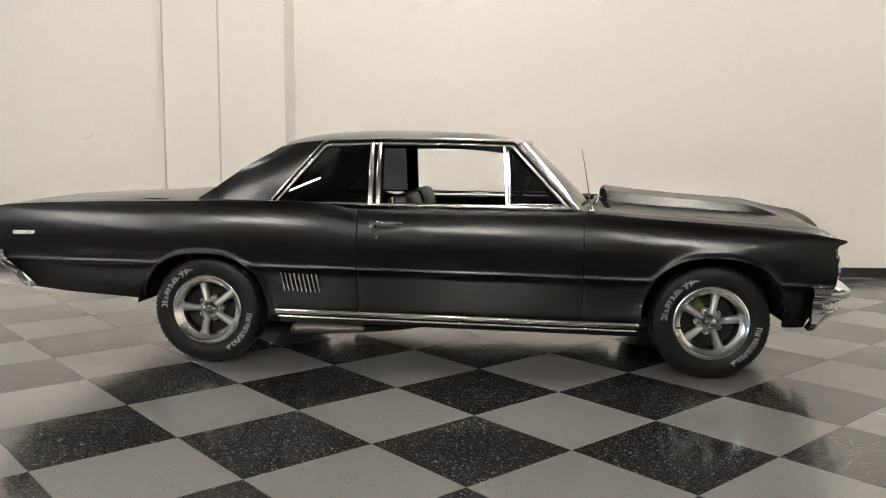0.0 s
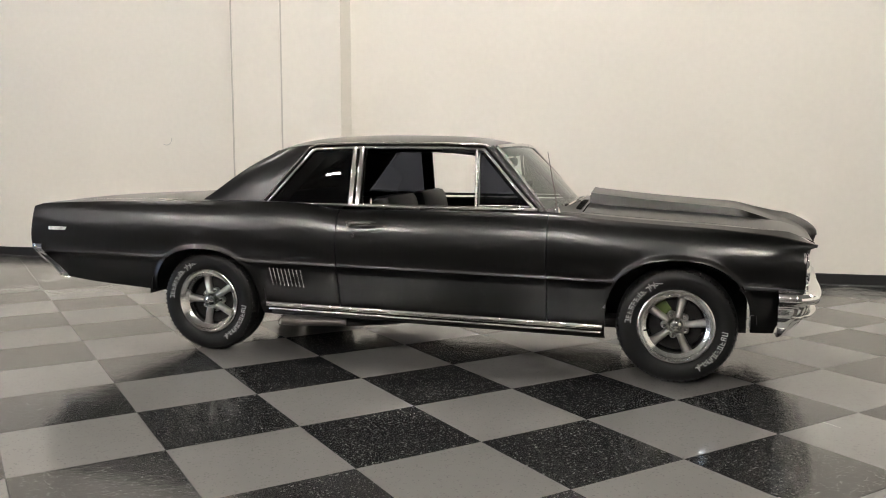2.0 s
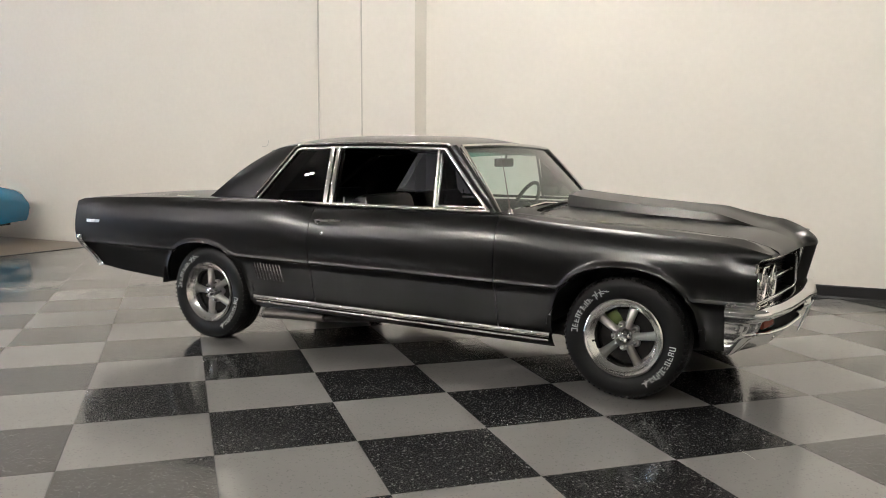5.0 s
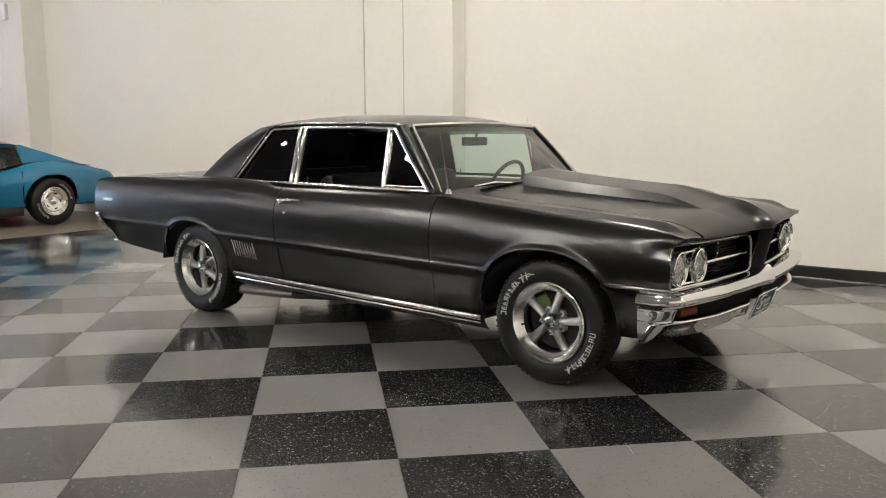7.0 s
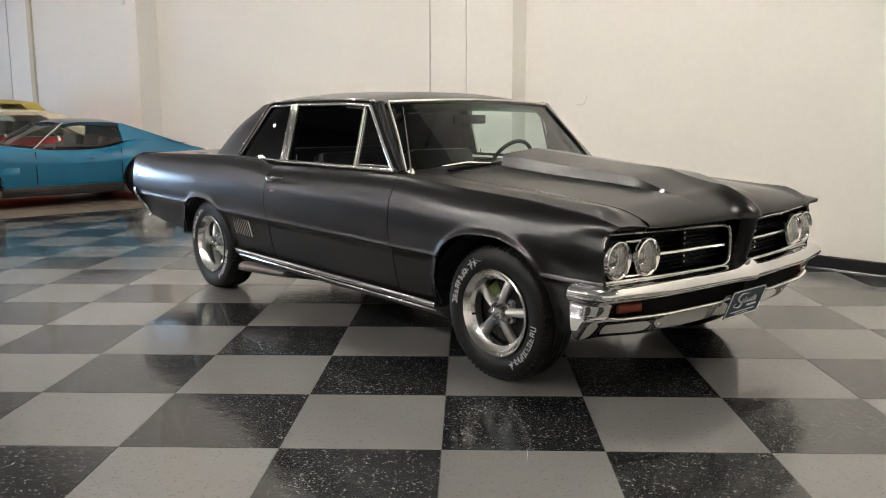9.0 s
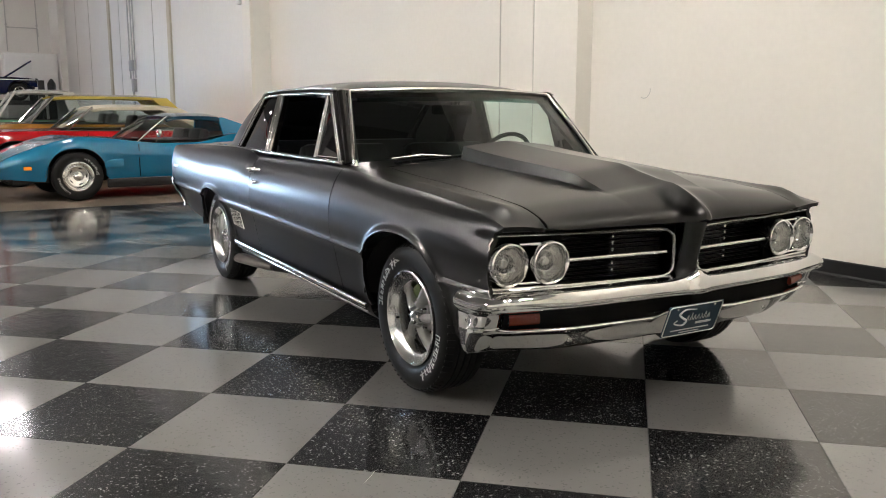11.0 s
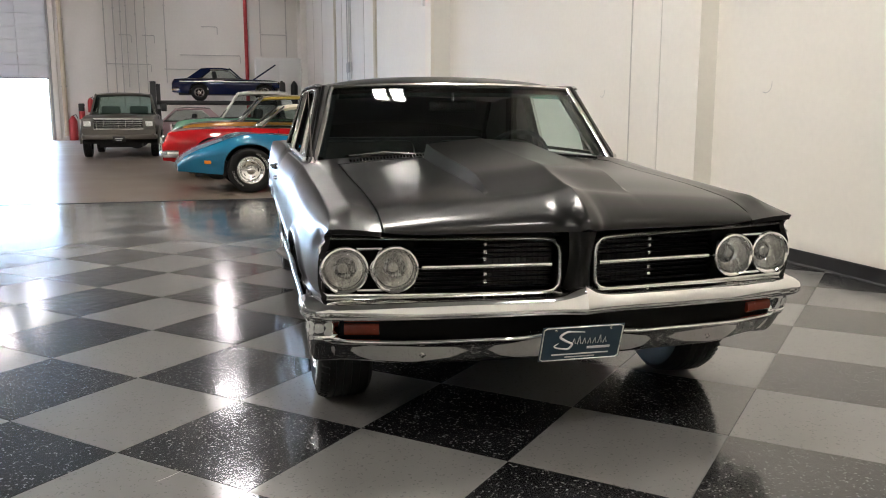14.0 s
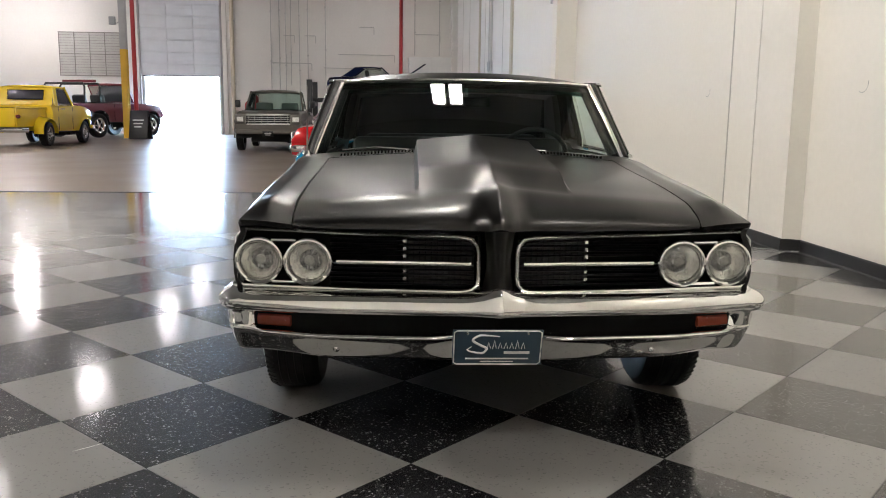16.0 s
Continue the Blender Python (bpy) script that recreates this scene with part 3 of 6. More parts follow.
# rear deck, trunk lid and tail
part("trunk_lid", sheet(lambda u, v: (-1.96 - u * .68, (v - .5) * 1.30, top_z(-1.96 - u * .68, (v - .5) * 1.3)), 10, 14), M["black"], coupe)
part("deck_panel", sheet(lambda u, v: (-1.44 - u * .515, (v - .5) * 1.5, top_z(-1.6, (v - .5) * 1.5) + .004 * u), 4, 10), M["black"], coupe)
part("tail_panel", sheet(lambda u, v: (coupe_xr(.885 - u * .44) + .02, (v - .5) * 1.68 * (1 - .06 * u), .885 - u * .44), 8, 10), M["black"], coupe)

# roof and rear pillars
ROOF_C = pchip((-1.27, 1.26), (-1.07, 1.338), (-.92, 1.378), (-.72, 1.399), (-.45, 1.408), (.1, 1.396), (.30, 1.366), (.40, 1.325))
RAIL = pchip((-1.27, 1.250), (-1.03, 1.292), (-.90, 1.322), (-.72, 1.336), (-.3, 1.338), (.15, 1.334), (.40, 1.312))
RAIL_Y = pchip((-1.27, .60), (-1.03, .650), (-.9, .680), (-.7, .698), (-.4, .705), (.2, .70), (.40, .665))


def roof_point(u, v):
    q = (v - .5) * 2
    x0 = -1.012
    x = x0 + u * (.40 - x0)
    y = q * RAIL_Y(x)
    fx = x + (.045 * (1 - q * q) if u > .9 else 0) * (u - .9) * 10
    return (fx, y, ROOF_C(x) - (ROOF_C(x) - RAIL(x)) * abs(q) ** 2.6)


thicken(part("roof", sheet(roof_point, 30, 28), M["black"], coupe), .03)


def sail(side):
    """Rear pillar: its face turns in smoothly towards the rear window."""
    def f(u, v):
        x_top, x_bot = -1.01 + u * .285, -1.52 + u * .52
        turn_in = (1 - u) ** 2
        y_top, y_bot = RAIL_Y(x_top), .792 - .062 * turn_in
        full = .012 * math.sin(v ** 1.4 * math.pi) * (1 - u)
        x = x_bot + (x_top - x_bot) * v - full * .7
        y = y_bot + (y_top - y_bot) * v + .014 * math.sin(v * math.pi)
        return (x, side * y, .975 + (RAIL(x_top) - .975) * v + full)
    return sheet(f, 18, 16)
both("rear_pillar", sail, M["black"], "", .03)

# glass
def screen(u, v):
    q = (v - .5) * 2
    yb, yt = .765, .645
    x = (.708 + .13 * (1 - q * q)) * (1 - u) + (.402 + .05 * (1 - q * q)) * u + .01 * math.sin(u * math.pi)
    return (x, q * (yb + (yt - yb) * u), .942 + u * (.372 - .0) + .022 * (1 - q * q) * u * .8)
part("windscreen", sheet(screen, 14, 24), M["glass"], coupe, "tinted curved windscreen")
sun_band = glass("green_shade_band_glass", (0.12, 0.34, 0.30))
part("shade_band", sheet(lambda u, v: tuple(Vector(screen(.86 + .12 * u, .03 + .94 * v)) - Vector((.006, 0, .004))), 2, 20), sun_band, coupe, "green sun shade band")
def rear_window(u, v):
    """From the deck up to the rear edge of the roof, a little bowed."""
    q = 2 * v - 1
    top = ROOF_C(-1.012) - (ROOF_C(-1.012) - RAIL(-1.012)) * abs(q) ** 2.6 - .006
    return (-1.60 + .59 * u + .08 * (1 - u) * q * q, q * (.725 - .075 * u), .976 + (top - .976) * u + .012 * math.sin(math.pi * u))


part("rear_window", sheet(rear_window, 10, 18), M["glass_dark"], coupe, "dark tinted rear window")
for s in (-1, 1):
    part("rear_window_seal", tube([(-1.512 + .500 * u, s * (.712 - .078 * u), .972 + .318 * u) for u in [i / 10 for i in range(11)]], .016, 8), M["gap"], coupe)

BELT_Y, TOP_Y, BELT_Z, TOP_Z = .806, .712, .968, 1.312


def side_at(x, z, out=0.0):
    """A place on the plane of the side windows."""
    return (x, BELT_Y + (TOP_Y - BELT_Y) * (z - BELT_Z) / (TOP_Z - BELT_Z) + out, z)


def strip(pts, side, w, d, out=0.006, up=(0, 1, 0)):
    """A flat moulding on the window plane; w across, d deep, mitred at its corners."""
    bm = bmesh.new()
    P = [Vector(p) for p in pts]
    rings = []
    for i, p in enumerate(P):
        a = (p - P[i - 1]).normalized() if i else (P[1] - p).normalized()
        b = (P[i + 1] - p).normalized() if i < len(P) - 1 else a
        na, nb = Vector((-a.y, a.x)), Vector((-b.y, b.x))
        m = (na + nb).normalized()
        m = m / max(m.dot(na), .4)
        ring = []
        for o, h in ((-.5, -.5), (-.5, .2), (-.3, .5), (.3, .5), (.5, .2), (.5, -.5)):
            q = p + m * o * w
            x, y, z = side_at(q.x, q.y, out + h * d)
            ring.append(bm.verts.new((x, side * y, z)))
        rings.append(ring)
    for a, b in zip(rings, rings[1:]):
        for k in range(6):
            bm.faces.new((a[k], a[(k + 1) % 6], b[(k + 1) % 6], b[k]))
    bm.faces.new(rings[0])
    bm.faces.new(rings[-1][::-1])
    return bm


def beside(pts, d):
    """The same line on the window plane, moved inwards by d."""
    out = []
    for i, (x, z) in enumerate(pts):
        a, b = pts[max(i - 1, 0)], pts[min(i + 1, len(pts) - 1)]
        n = Vector((-(b[1] - a[1]), b[0] - a[0])).normalized()
        out.append((x + n.x * d, z + n.y * d))
    return out


for s in (-1, 1):
    rail = [(.668, .962), (.545, 1.09), (.352, 1.306), (.345, 1.312), (.1, 1.322), (-.4, 1.325), (-.71, 1.316), (-.745, 1.306), (-.90, 1.125), (-1.025, .973)]
    frame_ = part("window_trim", strip(beside(rail, .006), s, .018, .020), M["trim"], coupe, "chrome window moulding", angle=89)
    part("trim_groove", strip(beside(rail, -.010), s, .014, .014, .0), M["gap"], frame_)
    part("drip_rail", strip(beside(rail[2:], -.021), s, .011, .026), M["trim"], coupe, "bright drip rail", angle=89)
    part("pillar_lining", strip([(x - .012, z - .004) for x, z in rail[:5]], s, .050, .02, -.022), M["interior"], coupe)
    part("belt_trim", strip([(-1.03, .972), (-.52, .969)], s, .014, .02), M["trim"], coupe, "chrome belt moulding", angle=89)
    part("belt_trim", strip([(-.52, .966), (.1, .962), (.68, .957)], s, .020, .02, .012), M["trim"], coupe, "chrome belt moulding", angle=89)
    for x in (-.463, -.418):
        part("door_post_trim", strip([(x, .965), (x, 1.318)], s, .030, .022, .010), M["trim"], coupe, "chrome door post moulding", angle=89)
    part("door_post", strip([(-.44, .965), (-.44, 1.318)], s, .085, .03, -.012), M["gap"], coupe)
    part("vent_window_bar", strip([(.318, .965), (.300, 1.300)], s, .018, .02, .004), M["trim"], coupe, "chrome vent window bar")
    vent = part("vent_window", sheet(lambda u, v: (lambda p: (p[0], s * p[1], p[2]))(side_at(.32 + u * (.33 - .30 * v), .975 + v * .31)), 4, 6), M["glass_dark"], coupe, "triangular vent window")
    part("vent_frame", strip([(.645, .978), (.335, .978), (.322, 1.28)], s, .008, .012, .004), M["trim"], vent)
    part("vent_latch", tube([side_at(.36, .985)[:1] + (s * (side_at(.36, .985)[1] - .02), .985), (.36, s * .775, 1.02), (.375, s * .775, 1.035)], .006, 6), M["chrome"], vent)
    part("quarter_window", sheet(lambda u, v: (lambda p: (p[0], s * p[1], p[2]))(side_at(-1.02 + u * .55 + v * .285 * (1 - u), .972 + v * .342, .007 * math.sin(u * math.pi) * math.sin(v * math.pi) - .002)), 14, 12), M["glass_dark"], coupe, "black tinted quarter window")
    # front pillar and screen surround
    part("front_pillar", tube([(.70 - .325 * t, s * (.783 - .105 * t), .945 + .37 * t) for t in [i / 8 for i in range(9)]], .024, 8), M["black"], coupe)
    part("pillar_cover", tube([(.66 - .325 * t, s * (.748 - .105 * t), .95 + .36 * t) for t in [i / 8 for i in range(9)]], .032, 8), M["interior"], coupe)
    part("screen_trim", tube([tuple(Vector(screen(t, .5 + s * .503)) + Vector((.008, s * .002, .004))) for t in [i / 12 for i in range(13)]], .011, 8), M["trim"], coupe, "chrome windscreen moulding")
    # door furniture
    h = part("door_handle", tube([(-.44, s * .945, .868), (-.40, s * .955, .870), (-.30, s * .950, .872), (-.262, s * .925, .870)], [.006, .010, .009, .006], 8), M["chrome"], coupe, "chrome door handle")
    part("handle_button", turned([(0, s * .028), (.014, s * .026), (.016, s * .012), (.022, 0), (.022, -s * .01)], 20), M["chrome"], h).location = (-.425, s * .918, .858)
    part("door_lock", turned([(0, s * .010), (.010, s * .010), (.013, s * .004), (.014, -s * .012)], 20), M["chrome"], coupe, "round chrome door lock").location = (-.405, s * .925, .788)
    part("lock_pin", tube([side_at(-.34, .96)[:1] + (s * .785, .955), (-.342, s * .782, 1.005)], .005, 6), M["chrome"], coupe)
    # rocker
    rk = part("rocker_panel", sheet(lambda u, v: (-1.06 + u * 2.13, s * (.852 - .05 * v ** 2), (.345 - .016 * u * 2.1) - v * .085), 10, 6), M["black"], coupe)
    part("rocker_trim", tube([(-1.01, s * .867, .335), (0, s * .867, .319), (1.06, s * .867, .301)], .0155, 14, flat=.6), M["trim"], rk, "chrome rocker moulding", angle=89)
    part("rocker_trim", box((2.05, .010, .012), (.025, s * .852, .285), turn=Matrix.Rotation(radians(.95), 4, 'Y'), bevel=.003), M["alloy"], rk, "dull rocker moulding")
    # louvres behind the door
    for k in range(9):
        x = -.958 + .0258 * k
        part("louvre", tube([(x - .006, s * .909, .572 - .0012 * k), (x + .010, s * .889, .462 - .0012 * k)], .0055, 6, flat=.8), M["chrome"], coupe)
    # badge by the tail
    part("badge", box((.17, .008, .022), (-2.50, s * (flank_curve(-2.50)((.778 - ZC(-2.5)) / (ZT(-2.5) - ZC(-2.5))) + .001), .778), turn=Matrix.Rotation(radians(-s * 3), 4, 'Z'), bevel=.002), M["silver"], coupe, "slim silver badge")

# screen header, wipers, mirror, aerial
part("header_trim", tube([tuple(Vector(screen(1.01, v)) + Vector((.006, 0, .004))) for v in [i / 24 for i in range(25)]], .010, 8), M["trim"], coupe, "chrome windscreen moulding")
part("sill_trim", tube([tuple(Vector(screen(-.01, v)) + Vector((.008, 0, .002))) for v in [i / 24 for i in range(25)]], .009, 8), M["trim"], coupe, "chrome windscreen moulding")
for y0, y1 in ((-.30, -.62), (.36, .02)):
    w = part("wiper", tube([(.865, y0, .985), (.855, (y0 + y1) / 2, .995), (.83, y1, .978)], .006, 6), M["alloy"], coupe, "thin metal wiper arm")
    part("wiper_blade", tube([(.85, y0 - .02, .985), (.815, y1 - .02, .978)], .005, 6), M["gap"], w)
    part("wiper_pivot", turned([(0, .02), (.014, .018), (.018, 0)], 14), M["chrome"], w).matrix_local = pose(.865, y0, .965, 90)
aerial = part("aerial", tube([(.785, -.793, .945), (.782, -.794, 1.0), (.729, -.797, 1.292)], [.006, .004, .0018], 8), M["disc"], coupe, "thin black radio aerial")
part("aerial_base", turned([(0, .03), (.010, .028), (.018, .008), (.020, 0)], 16), M["chrome"], aerial).matrix_local = pose(.787, -.793, .945, 90)
mirror = part("rear_view_mirror", box((.02, .26, .055), (.375, 0, 1.225), bevel=.008), M["gap"], coupe, "interior rear view mirror")
part("mirror_face", box((.004, .24, .045), (.364, 0, 1.225)), M["chrome"], mirror, smooth=False)
part("mirror_stem", tube([(.385, 0, 1.25), (.395, 0, 1.32)], .008, 6), M["chrome"], mirror)


# wheels
def wheel(name_parent, at, r, side, w=.215, rim_r=.205, spokes=5, label="five-spoke alloy wheel with lettered tyre", spoke_mat=None, lettered=True, whitewall=False, phase=36):
    """A wheel with its hub along y; side -1 faces -y."""
    s = side
    rim = part("wheel", turned([(rim_r - .049, s * w * .04), (rim_r - .046, s * w * .24), (rim_r - .044, s * w * .31), (rim_r - .034, s * w * .345), (rim_r - .018, s * w * .40), (rim_r - .012, s * w * .45), (rim_r - .004, s * w * .49), (rim_r + .003, s * w * .47), (rim_r + .002, s * w * .38), (rim_r - .004, -s * w * .45)], 56), M["alloy"], name_parent, label)
    rim.location = at
    # inner barrel in near-black, shade between the spokes put into its colour
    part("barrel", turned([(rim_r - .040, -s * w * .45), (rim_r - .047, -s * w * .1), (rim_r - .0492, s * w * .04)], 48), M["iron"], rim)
    tread = [(rim_r - .004, s * w * .36), (rim_r + .012, s * w * .44), (rim_r + .030, s * w * .485), (r - .055, s * w * .50), (r - .025, s * w * .465), (r - .008, s * w * .39), (r - .001, s * w * .28)]
    for g in (.2, .06, -.08, -.22):
        tread += [(r, s * w * (g + .05)), (r, s * w * (g + .015)), (r - .007, s * w * (g + .01)), (r - .007, s * w * (g - .01)), (r, s * w * (g - .015))]
    tread += [(r - .008, -s * w * .40), (r - .03, -s * w * .48), (rim_r + .02, -s * w * .46), (rim_r - .01, -s * w * .4)]
    tyre = part("tyre", turned(tread, 72), M["rubber"], rim)
    # shoulder blocks of the tread
    bm = bmesh.new()
    for k in range(64):
        a = 2 * math.pi * k / 64
        box((.012, w * .15, .010), (0, 0, 0), bm, Matrix.Rotation(-a, 4, 'Y') @ Matrix.Translation((r - .0105, s * w * .37, 0)) @ Matrix.Rotation(radians(s * 24), 4, 'Z'))
    tagged(part("tread", bm, M["rubber"], rim, smooth=False), kind="stuff")
    if lettered:
        bm = bmesh.new()
        rnd = random.Random(7)
        for a0, count, gap in ((176, 8, 6.0), (124, 3, 6.2), (-6, 10, 6.0)):
            for k in range(count):
                a = radians(a0 - k * gap)
                m = Matrix.Rotation(-a, 4, 'Y') @ Matrix.Translation((rim_r + .052, s * (w * .50 + .0004), 0))
                hgt, wid, t_ = (.026, .014, .0036) if k else (.030, .016, .004)
                bars = [((hgt, .002, t_), (0, 0, -wid / 2)), ((hgt, .002, t_), (0, 0, wid / 2)), ((t_, .002, wid), (hgt / 2, 0, 0)), ((t_, .002, wid), (-hgt / 2, 0, 0)), ((t_, .002, wid), (0, 0, 0))]
                for size, at_ in rnd.sample(bars, 3 + (k % 2)):
                    box(size, at_, bm, m)
        tagged(part("tyre_lettering", bm, M["letter"], rim, "raised white lettering", smooth=False), kind="stuff")
    if whitewall:
        part("tyre_stripe", turned([(rim_r + .028, s * w * .492), (rim_r + .05, s * w * .503)], 56), M["letter"], rim)
    part("brake_disc", turned([(.03, s * w * .10), (.145, s * w * .10), (.145, s * w * .02), (.03, s * w * .02)], 40), M["iron"], rim)
    if lettered and name_parent == coupe and at[0] > 0:
        part("brake_caliper", box((.09, .03, .075), (-.075, s * w * .05, .085), turn=Matrix.Rotation(radians(-35), 4, 'Y'), bevel=.012), M["caliper"], rim, "yellow-green brake caliper")
        part("valve_stem", tube([(-.158, s * w * .30, -.035), (-.163, s * w * .37, -.036)], .005, 8), M["gap"], rim)
    part("hub_plate", turned([(0, s * w * .16), (.060, s * w * .16), (.072, s * w * .12), (.075, 0)], 30), spoke_mat or M["grey_spoke"], rim)
    for k in range(spokes):
        a = 2 * math.pi * k / spokes + radians(phase)
        bm = bmesh.new()
        rings = []
        for q in range(7):
            t = q / 6
            rr = .050 + t * (rim_r - .043 - .050)
            ww = .019 + .008 * t ** 1.4
            yy = w * (.30 - .16 * t ** 1.5)
            rings.append([bm.verts.new((rr, s * (yy + dy), dz * ww)) for dy, dz in ((-.035, -.8), (-.016, -1), (-.002, -.82), (.007, -.45), (.010, 0), (.007, .45), (-.002, .82), (-.016, 1), (-.035, .8))])
        for p, q in zip(rings, rings[1:]):
            for j in range(9):
                bm.faces.new((p[j], p[(j + 1) % 9], q[(j + 1) % 9], q[j]))
        bm.faces.new(rings[0])
        bm.faces.new(rings[-1][::-1])
        sp = part("spoke", bm, spoke_mat or M["grey_spoke"], rim)
        sp.matrix_local = Matrix.Rotation(-a, 4, 'Y')
        b = a + math.pi / spokes
        part("lug_boss", turned([(0, s * .004), (.017, s * .003), (.020, -s * .008), (.021, -s * .03)], 16), spoke_mat or M["grey_spoke"], rim).matrix_local = Matrix.Translation((.062 * math.cos(b), s * w * .19, .062 * math.sin(b)))
        part("lug_nut", turned([(0, s * .022), (.009, s * .020), (.011, 0), (.012, -s * .03)], 6), M["chrome"], rim).matrix_local = Matrix.Translation((.062 * math.cos(b), s * w * .2, .062 * math.sin(b)))
    part("centre_cap", turned([(0, s * .022), (.018, s * .021), (.030, s * .014), (.036, 0), (.038, -s * .03)], 30), M["chrome"], rim, "chrome centre cap").location = (0, s * w * .31, 0)
    return rim


for x in (-1.43, 1.455):
    for s in (-1, 1):
        wheel(coupe, (x, s * .754, .326), .326, s, phase=36 if x < 0 else 5)
    # wheel wells
    for s in (-1, 1):
        part("wheel_well", sheet(lambda u, v: (x + .415 * math.cos(u * math.pi), s * (.40 + v * .47), .36 + .335 * math.sin(u * math.pi)), 20, 3), M["under"], coupe)
        part("well_wall", sheet(lambda u, v: (x + (u - .5) * .8, s * .42, .22 + v * .5), 2, 2), M["under"], coupe)

# underside
part("floor_pan", box((3.3, 1.15, .06), (.15, 0, .27), bevel=.01), M["under"], coupe)
part("floor_pan", box((2.0, 1.66, .05), (0, 0, .285), bevel=.01), M["under"], coupe)
part("rear_valance", sheet(lambda u, v: (-2.5 + u * .6, (v - .5) * 1.5, .46 - .05 * u), 3, 6), M["under"], coupe)
part("bumper_apron", sheet(lambda u, v: (2.07 - .15 * u, (v - .5) * 1.5, .42 - .13 * u), 3, 6), M["under"], coupe)
part("axle", tube([(-1.43, -.7, .33), (-1.43, .7, .33)], .045, 12), M["under"], coupe)
part("crossmember", tube([(1.455, -.7, .25), (1.455, -.3, .22), (1.455, .3, .22), (1.455, .7, .25)], .035, 10), M["under"], coupe)
part("engine_block", box((.7, .55, .35), (1.35, 0, .42), bevel=.03), M["under"], coupe)
for s in (-1, 1):
    ex = part("exhaust_pipe", tube(smooth_path([(.9, s * .35, .24), (0, s * .42, .22), (-.30, s * .62, .215), (-.52, s * .765, .222)], 24), .028, 12), M["under"], coupe, "side exit exhaust pipe")
    tip = part("exhaust_tip", tube(smooth_path([(-.52, s * .765, .222), (-.62, s * .800, .226), (-.90, s * .868, .236)], 10), [.027 + .0007 * i for i in range(11)], 16, flat=1.5), M["disc"], ex, "flattened bright exhaust tip")
    part("tip_lip", tube([(-.905 + .012 * math.sin(a), s * (.868 + .046 * math.cos(a)), .236 + .033 * math.sin(a)) for a in [2 * math.pi * k / 20 for k in range(20)]], .0035, 6, closed=True), M["chrome"], tip)
    part("control_arm", tube([(1.2, s * .35, .24), (1.45, s * .66, .22)], .022, 8), M["under"], coupe)
    part("leaf_hanger", tube([(-1.9, s * .5, .38), (-1.43, s * .52, .27), (-1.0, s * .5, .28)], .02, 8), M["under"], coupe)

# ---- front of the coupe ----
GX = pchip((0, 2.185), (.1, 2.170), (.5, 2.135), (.9, 2.082))


def gx(y, d=0.0):
    return GX(abs(y)) + d


# black sheet deep in the grille, shade put into its colour
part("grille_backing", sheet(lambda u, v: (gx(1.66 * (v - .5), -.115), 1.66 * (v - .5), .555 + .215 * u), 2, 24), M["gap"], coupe)
